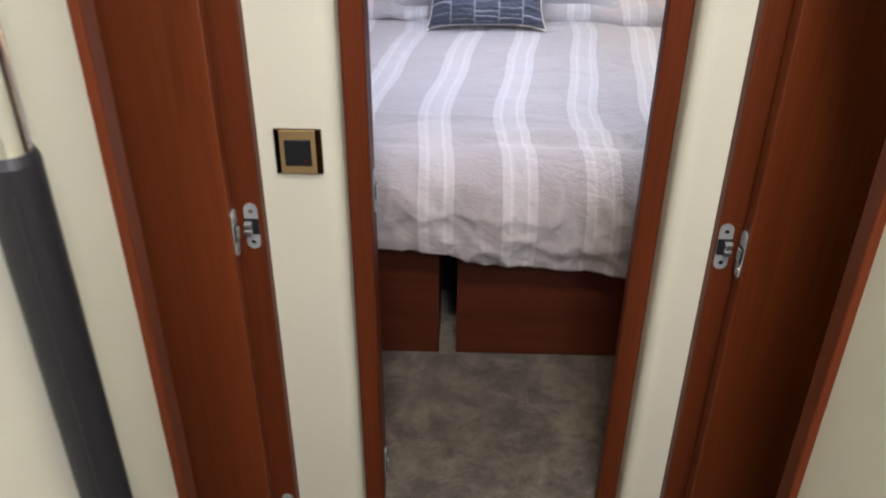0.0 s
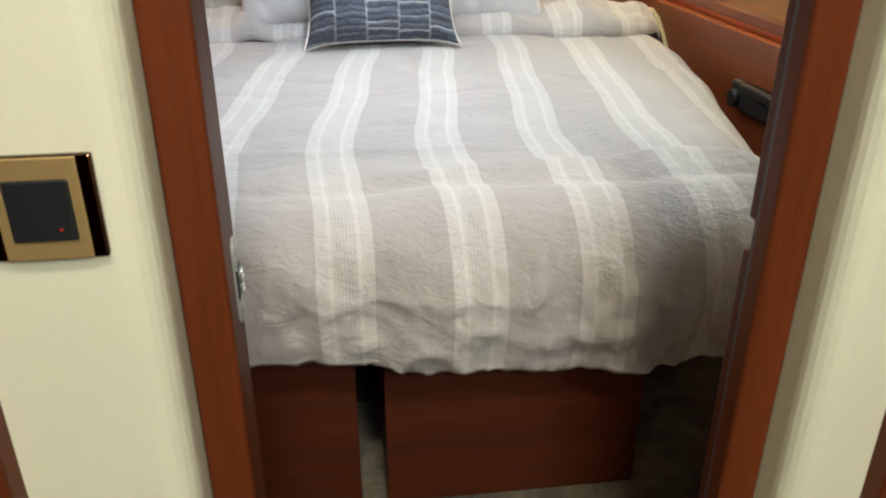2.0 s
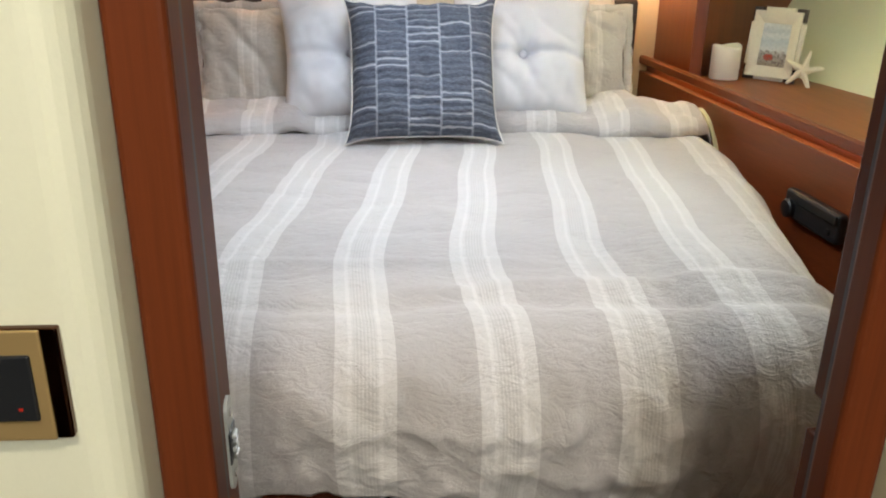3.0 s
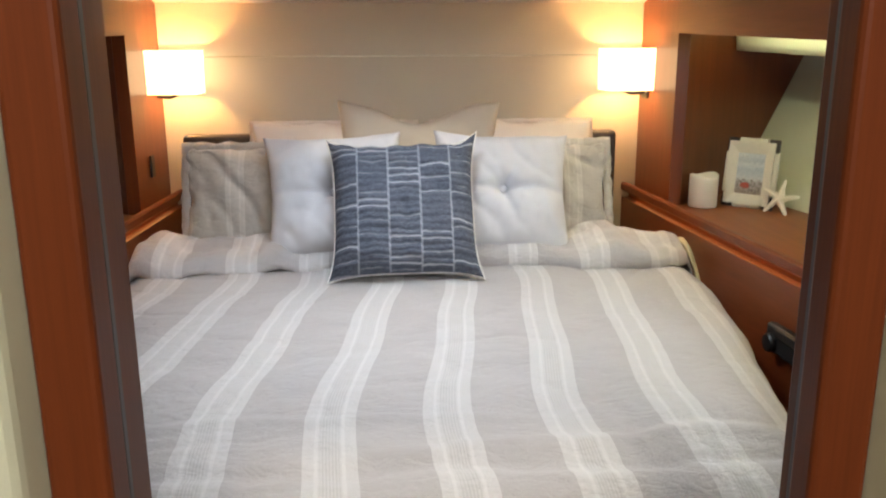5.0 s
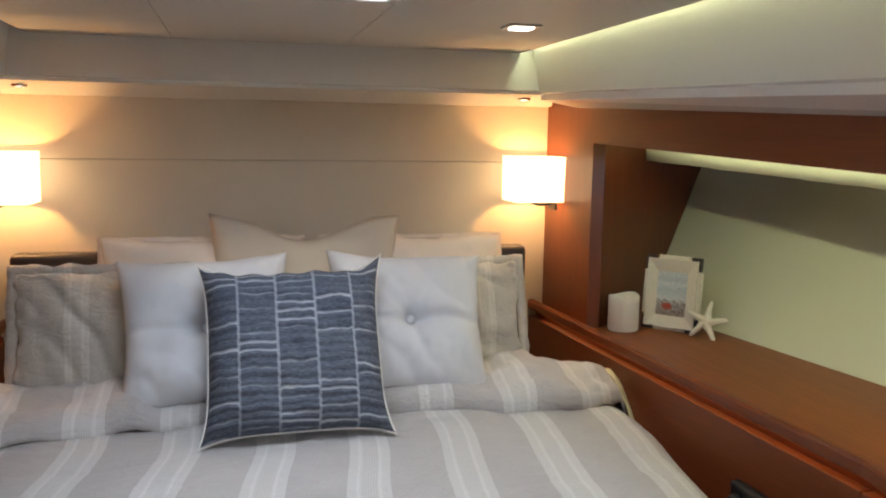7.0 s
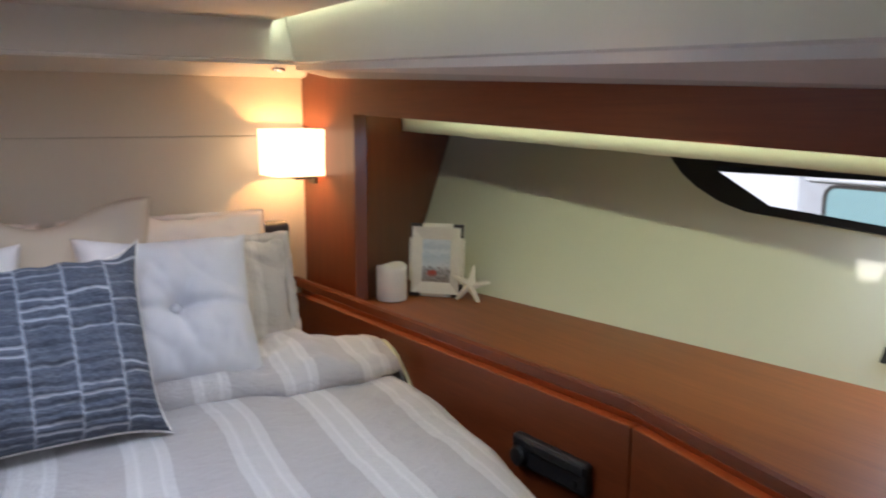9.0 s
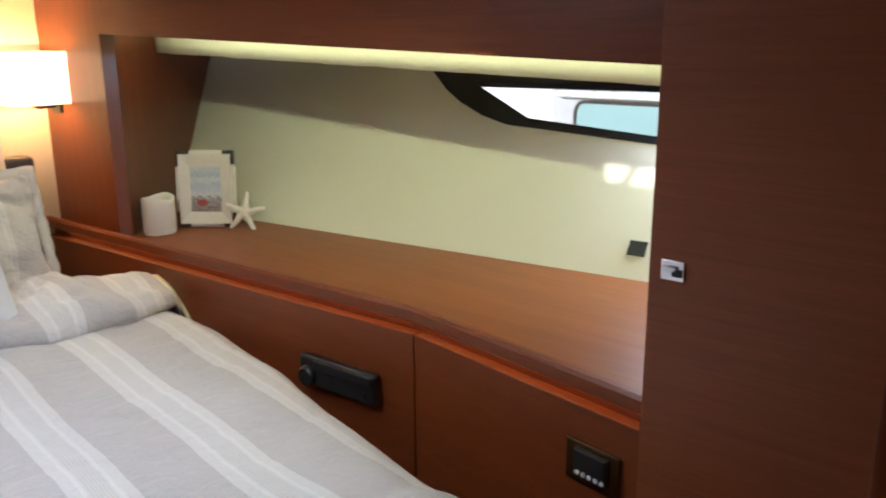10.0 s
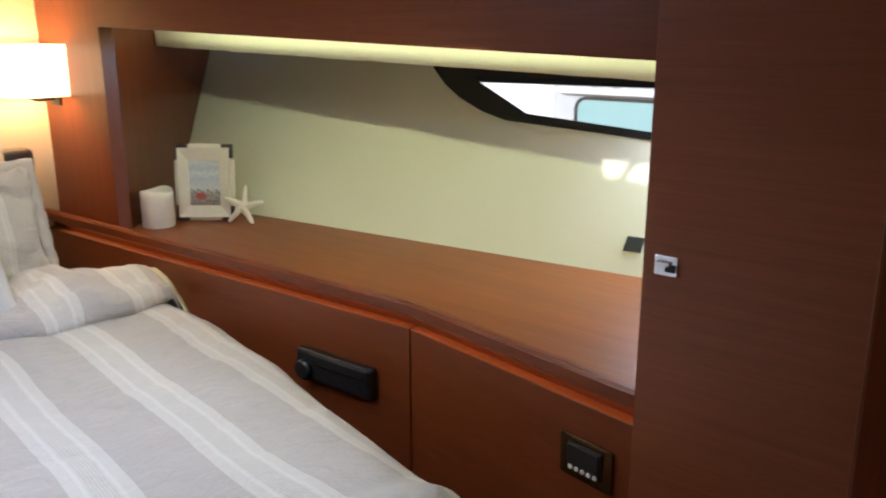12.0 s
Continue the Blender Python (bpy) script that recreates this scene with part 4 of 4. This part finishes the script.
# ---- ceiling fittings ----
for x, y in ((0.69, 3.62), (0.60, 2.94)):
    dl = thing("downlight", "square satin downlight recessed in the headliner", "downlight", at=(x, y, CEIL), group="ceiling downlights")
    part("rim", box(-0.042, 0.042, -0.042, 0.042, -0.006, 0.002, 0.002), STEEL, dl)
    part("lens", box(-0.026, 0.026, -0.026, 0.026, -0.0085, -0.0062), BULB, dl, "lit lens")
    lamp("downlight_beam", "SPOT", look((x, y, CEIL - 0.02), (x, y, 0)), 6, (1.0, 0.85, 0.66), 0.025, 0, 110)
for x in (0.95, 2 * MID - 0.95):
    sp = thing("spotlight", "small round spotlight in the white soffit", "spotlight", at=(x, 4.31, 1.604), group="soffit spotlights")
    part("rim", lathe([(0.022, 0.012), (0.022, -0.004), (0.016, -0.006), (0.012, -0.004)], 24), CHROME, sp, smooth=True)
    part("lens", lathe([(0.012, -0.003), (0.012, -0.0055)], 20), BULB, sp, "lit lens")
    lamp("spot_beam", "SPOT", look((x, 4.31, 1.59), (x, 4.32, 0)), 2.5, (1.0, 0.72, 0.42), 0.015, 0, 100)

hatch = thing("deck_hatch", "square deck hatch with a white frame and frosted pane", "hatch", at=((HX0 + HX1) / 2, (HY0 + HY1) / 2, CEIL))
hw, hd = (HX1 - HX0) / 2, (HY1 - HY0) / 2
for x0, x1, y0, y1 in ((-hw, -hw + 0.03, -hd, hd), (hw - 0.03, hw, -hd, hd), (-hw + 0.03, hw - 0.03, -hd, -hd + 0.03), (-hw + 0.03, hw - 0.03, hd - 0.03, hd)):
    part("frame", box(x0, x1, y0, y1, -0.012, 0.112, 0.004), WHITE_GLOSS, hatch)
part("latch", box(hw - 0.07, hw - 0.031, hd - 0.10, hd - 0.07, 0.012, 0.035, 0.003), WHITE_GLOSS, hatch)
# unseen upright blocks added on the rim to split the sun patch on the hull
for y_ in (0.1805, -0.1805):
    part("hinge", box(-hw, -hw + 0.03, y_ - 0.008, y_ + 0.008, 0.113, 0.21, 0.003), STEEL, hatch)
lid = part("pane", box(-hw + 0.03, hw - 0.03, -hd + 0.03, hd - 0.03, 0.098, 0.106), GLASS, hatch, "clear acrylic pane")
lid.visible_shadow = False

# ---- things on the shelf ----
CX, CY = 1.238, 4.066
cd = thing("candle", "cream pillar candle with a dished wavy rim", "candle", at=(CX, CY, 0.8335))
bm = bmesh.new()
n = 40
rings = []
for r, z, wav in ((0.049, 0, 0), (0.0515, 0.004, 0), (0.0515, 0.10, 0.3), (0.0515, 0.116, 1), (0.048, 0.119, 1), (0.044, 0.114, 1), (0.040, 0.098, 0.2), (0.01, 0.098, 0)):
    rings.append([bm.verts.new((r * math.cos(2 * math.pi * i / n), r * math.sin(2 * math.pi * i / n), z + wav * 0.006 * math.sin(2 * math.pi * i / n * 2 + 0.8))) for i in range(n)])
for a, b in zip(rings, rings[1:]):
    for i in range(n):
        bm.faces.new((a[i], a[(i + 1) % n], b[(i + 1) % n], b[i]))
bm.faces.new(rings[0][::-1])
bm.faces.new(rings[-1])
part("wax", bm, WAX, cd, smooth=True)
part("wick", tube([(0, 0, 0.097), (0.001, 0, 0.106), (0.003, 0, 0.111)], 0.0012, 6), BLACK, cd)

pf = thing("picture_frame", "whitewashed wooden picture frame with dark metal corners and a beach photograph", "picture frame", m=pose(1.382, 4.018, 0.8345, 0, 0, -49) @ pose(0, 0, 0, -7, 0, 0))
FW, FH = 0.094, 0.252
for a, b in ((-1, 1), (1, 1), (-1, -1), (1, -1)):
    bm = bmesh.new()
    box(min(a * FW, a * (FW - 0.034)), max(a * FW, a * (FW - 0.034)), -0.006, 0.012, 0.126 + b * 0.126 - (0.012 if b > 0 else 0), 0.126 + b * 0.126 + (0 if b > 0 else 0.012), bm=bm)
    box(min(a * FW, a * (FW - 0.010)), max(a * FW, a * (FW - 0.010)), -0.006, 0.012, (0.252 - 0.046 if b > 0 else 0.0121), (0.2399 if b > 0 else 0.046), bm=bm)
    part("corner", bm, LEATHER, pf, "dark metal corner")
for x0, x1, z0, z1 in ((-FW - 0.004, -FW + 0.012, 0.052, 0.200), (FW - 0.012, FW + 0.004, 0.052, 0.200), (-0.052, 0.052, 0.240, 0.2535), (-0.052, 0.052, 0.0, 0.011)):
    part("batten", box(x0, x1, -0.004, 0.010, z0, z1, 0.001), WHITEWOOD, pf)
for i in range(4):
    # four mitred mouldings that slope down to the picture
    o = [(-FW + 0.009, 0.012), (FW - 0.009, 0.012), (FW - 0.009, 0.240), (-FW + 0.009, 0.240)]
    q = [(-0.051, 0.050), (0.051, 0.050), (0.051, 0.198), (-0.051, 0.198)]
    a, b, c, d = o[i], o[(i + 1) % 4], q[(i + 1) % 4], q[i]
    bm = bmesh.new()
    hexa(bm, [(a[0], 0.01, a[1]), (b[0], 0.01, b[1]), (c[0], 0.01, c[1]), (d[0], 0.01, d[1])],
         [(a[0], -0.014, a[1]), (b[0], -0.014, b[1]), (c[0], -0.004, c[1]), (d[0], -0.004, d[1])])
    part("moulding", bm, WHITEWOOD, pf)
bm = sheet(1, 1, lambda a, b: (-0.051 + 0.102 * a, 0.0, 0.050 + 0.148 * b), lambda a, b: (a, b))
part("photograph", bm, photo(), pf)
part("backing", box(-FW + 0.01, FW - 0.01, 0.0125, 0.016, 0.013, 0.239), BLACK, pf)
part("easel", box(-0.02, 0.02, 0.016, 0.020, 0.02, 0.18), BLACK, pf)

st = thing("starfish", "dried cream starfish propped on the shelf", "starfish", m=pose(1.452, 3.905, 0.8345 + 0.052, 0, 0, -50) @ pose(0, 0, 0, -18, 6, 0))
bm = bmesh.new()
top, bot = bm.verts.new((0, -0.016, 0)), bm.verts.new((0, 0.004, 0))
ring = []
for k in range(5):
    a = radians(90 + 72 * k)
    for da, r, y in ((-36, 0.022, -0.003), (-12, 0.034, -0.004), (-6, 0.055, -0.004), (-3.5, 0.066, -0.002), (0, 0.071, -0.002), (3.5, 0.066, -0.002), (6, 0.055, -0.004), (12, 0.034, -0.004)):
        da *= 1.35
        ring.append((r * math.cos(a + radians(da)), y, r * math.sin(a + radians(da))))
rv = [bm.verts.new(p) for p in ring]
mid = [bm.verts.new((p[0] * 0.55, -0.013, p[2] * 0.55)) for p in ring]
for i in range(len(rv)):
    j = (i + 1) % len(rv)
    bm.faces.new((rv[i], rv[j], mid[j], mid[i]))
    bm.faces.new((mid[i], mid[j], top))
    bm.faces.new((rv[j], rv[i], bot))
sb = part("body", bm, STAR, st)

# ---- fittings on the panels ----
bx = thing("reading_light", "black rounded reading light folded flat on the side panel", "reading light", m=pose(rail_x(3.095) + 0.004, 3.095, 0.637, 0, 0, 3.2))
part("body", box(-0.030, 0.0, -0.126, 0.128, -0.040, 0.040, 0.011, 4), BLACK, bx)
part("ledge", box(-0.037, -0.028, -0.122, 0.070, 0.012, 0.037, 0.004, 3), BLACK, bx)
kb = lathe([(0.026, 0.0), (0.026, 0.012), (0.022, 0.017), (0.008, 0.018)], 28)
kb.transform(pose(-0.029, 0.092, -0.010, 0, -90, 0))
part("swivel", kb, BLACK, bx, smooth=False)
part("switch", box(-0.034, -0.029, -0.10, -0.085, -0.022, -0.006, 0.002), BLACK, bx)

yp = 2.357
cp = thing("control_panel", "bronze-framed climate panel with five round buttons", "control panel", m=pose(rail_x(yp) + 0.004, yp, 0.691, 0, 0, -9.0))
part("plate", box(-0.008, 0.0, -0.060, 0.060, -0.041, 0.041, 0.003), mat("bronze plate", (0.20, 0.15, 0.09), 0.2, 1.0)[0], cp)
scr = part("display", box(-0.013, -0.007, -0.038, 0.038, -0.026, 0.030, 0.003), BLACK, cp)
part("cover", box(-0.017, -0.012, -0.036, 0.036, -0.010, 0.027, 0.002), BLACK, scr)
for i in range(5):
    b_ = lathe([(0.0046, 0), (0.0046, 0.002), (0.003, 0.003)], 14)
    b_.transform(pose(-0.0130, -0.028 + 0.014 * i, -0.018, 0, -90, 0))
    part("button", b_, PAPER, scr, "white round button")
sk = thing("wall_socket", "small black socket on the hull lining", "socket")
part("plate", slab([(1.286, 0.066), (1.333, 0.066), (1.333, 0.108), (1.286, 0.108)], 0.006, -0.001), BLACK, sk)
ls = thing("light_switch", "small black switch on the wooden panel", "light switch", at=(2 * MID - 1.117, 4.27, 0.985))
part("plate", box(0.0, 0.007, -0.022, 0.022, -0.040, 0.040, 0.002), BLACK, ls)

# ---- what lies outside the window ----
structure("water", box(-60, 60, -60, 60, -0.9, -0.8), mat("harbour water", (0.03, 0.06, 0.07), 0.08)[0], "still harbour water", "water")
bt = thing("motor_boat", "white motor boat with tinted windows moored alongside", "boat", at=(5.45, 4.0, -0.8))
part("hull", box(0, 3, -7, 6.5, 0, 1.45, 0.12, 3), BOAT_WHITE, bt)
part("cabin", prism([(0.06, -6.0), (2.7, -6.0), (2.7, 1.40), (0.06, 1.40)], 1.3, 3.4, 0.06, 3), plain("pale grey gelcoat", (0.50, 0.53, 0.57), 0.3, 0.12, 9.0), bt)
# tall white block added as backdrop for the overexposed white past the cabin
part("white_backdrop", prism([(0.20, 1.42), (2.7, 1.42), (2.7, 5.5), (0.20, 5.5)], 1.3, 3.2, 0.1, 3), BOAT_WHITE, bt)
for y_ in (0.98, 0.80):
    part("stanchion", tube([(0.02, y_, 1.80), (0.02, y_, 2.3)], 0.012, 8), CHROME, bt)
part("coaming", box(0.0, 0.06, -3.3, 1.30, 1.775, 1.83, 0.02, 3), BOAT_WHITE, bt)


def round_plate(x0, x1, y0, y1, z0, z1, r):
    """An upright plate with rounded corners, facing along x."""
    bm = bmesh.new()
    pts = [(cy_ + r * math.cos(radians(a0 + 15 * i)), cz_ + r * math.sin(radians(a0 + 15 * i)))
           for cy_, cz_, a0 in ((y1 - r, z1 - r, 0), (y0 + r, z1 - r, 90), (y0 + r, z0 + r, 180), (y1 - r, z0 + r, 270)) for i in range(7)]
    near, far = ([bm.verts.new((x, py, pz)) for py, pz in pts] for x in (x0, x1))
    for i in range(len(pts)):
        k = (i + 1) % len(pts)
        bm.faces.new((near[i], near[k], far[k], far[i]))
    bm.faces.new(near)
    bm.faces.new(far[::-1])
    return bm


part("window_frame", round_plate(0.035, 0.07, -3.2, 1.16, 1.38, 1.76, 0.10), BLACK, bt)
part("window", round_plate(0.025, 0.05, -3.16, 1.12, 1.41, 1.735, 0.075), mat("tinted boat glass", (0.27, 0.45, 0.47), 0.08)[0], bt, "pale green tinted window")
part("rubbing_strake", box(-0.03, 0.04, -6.5, 6.3, 1.20, 1.27, 0.02, 3), RUBBER, bt)
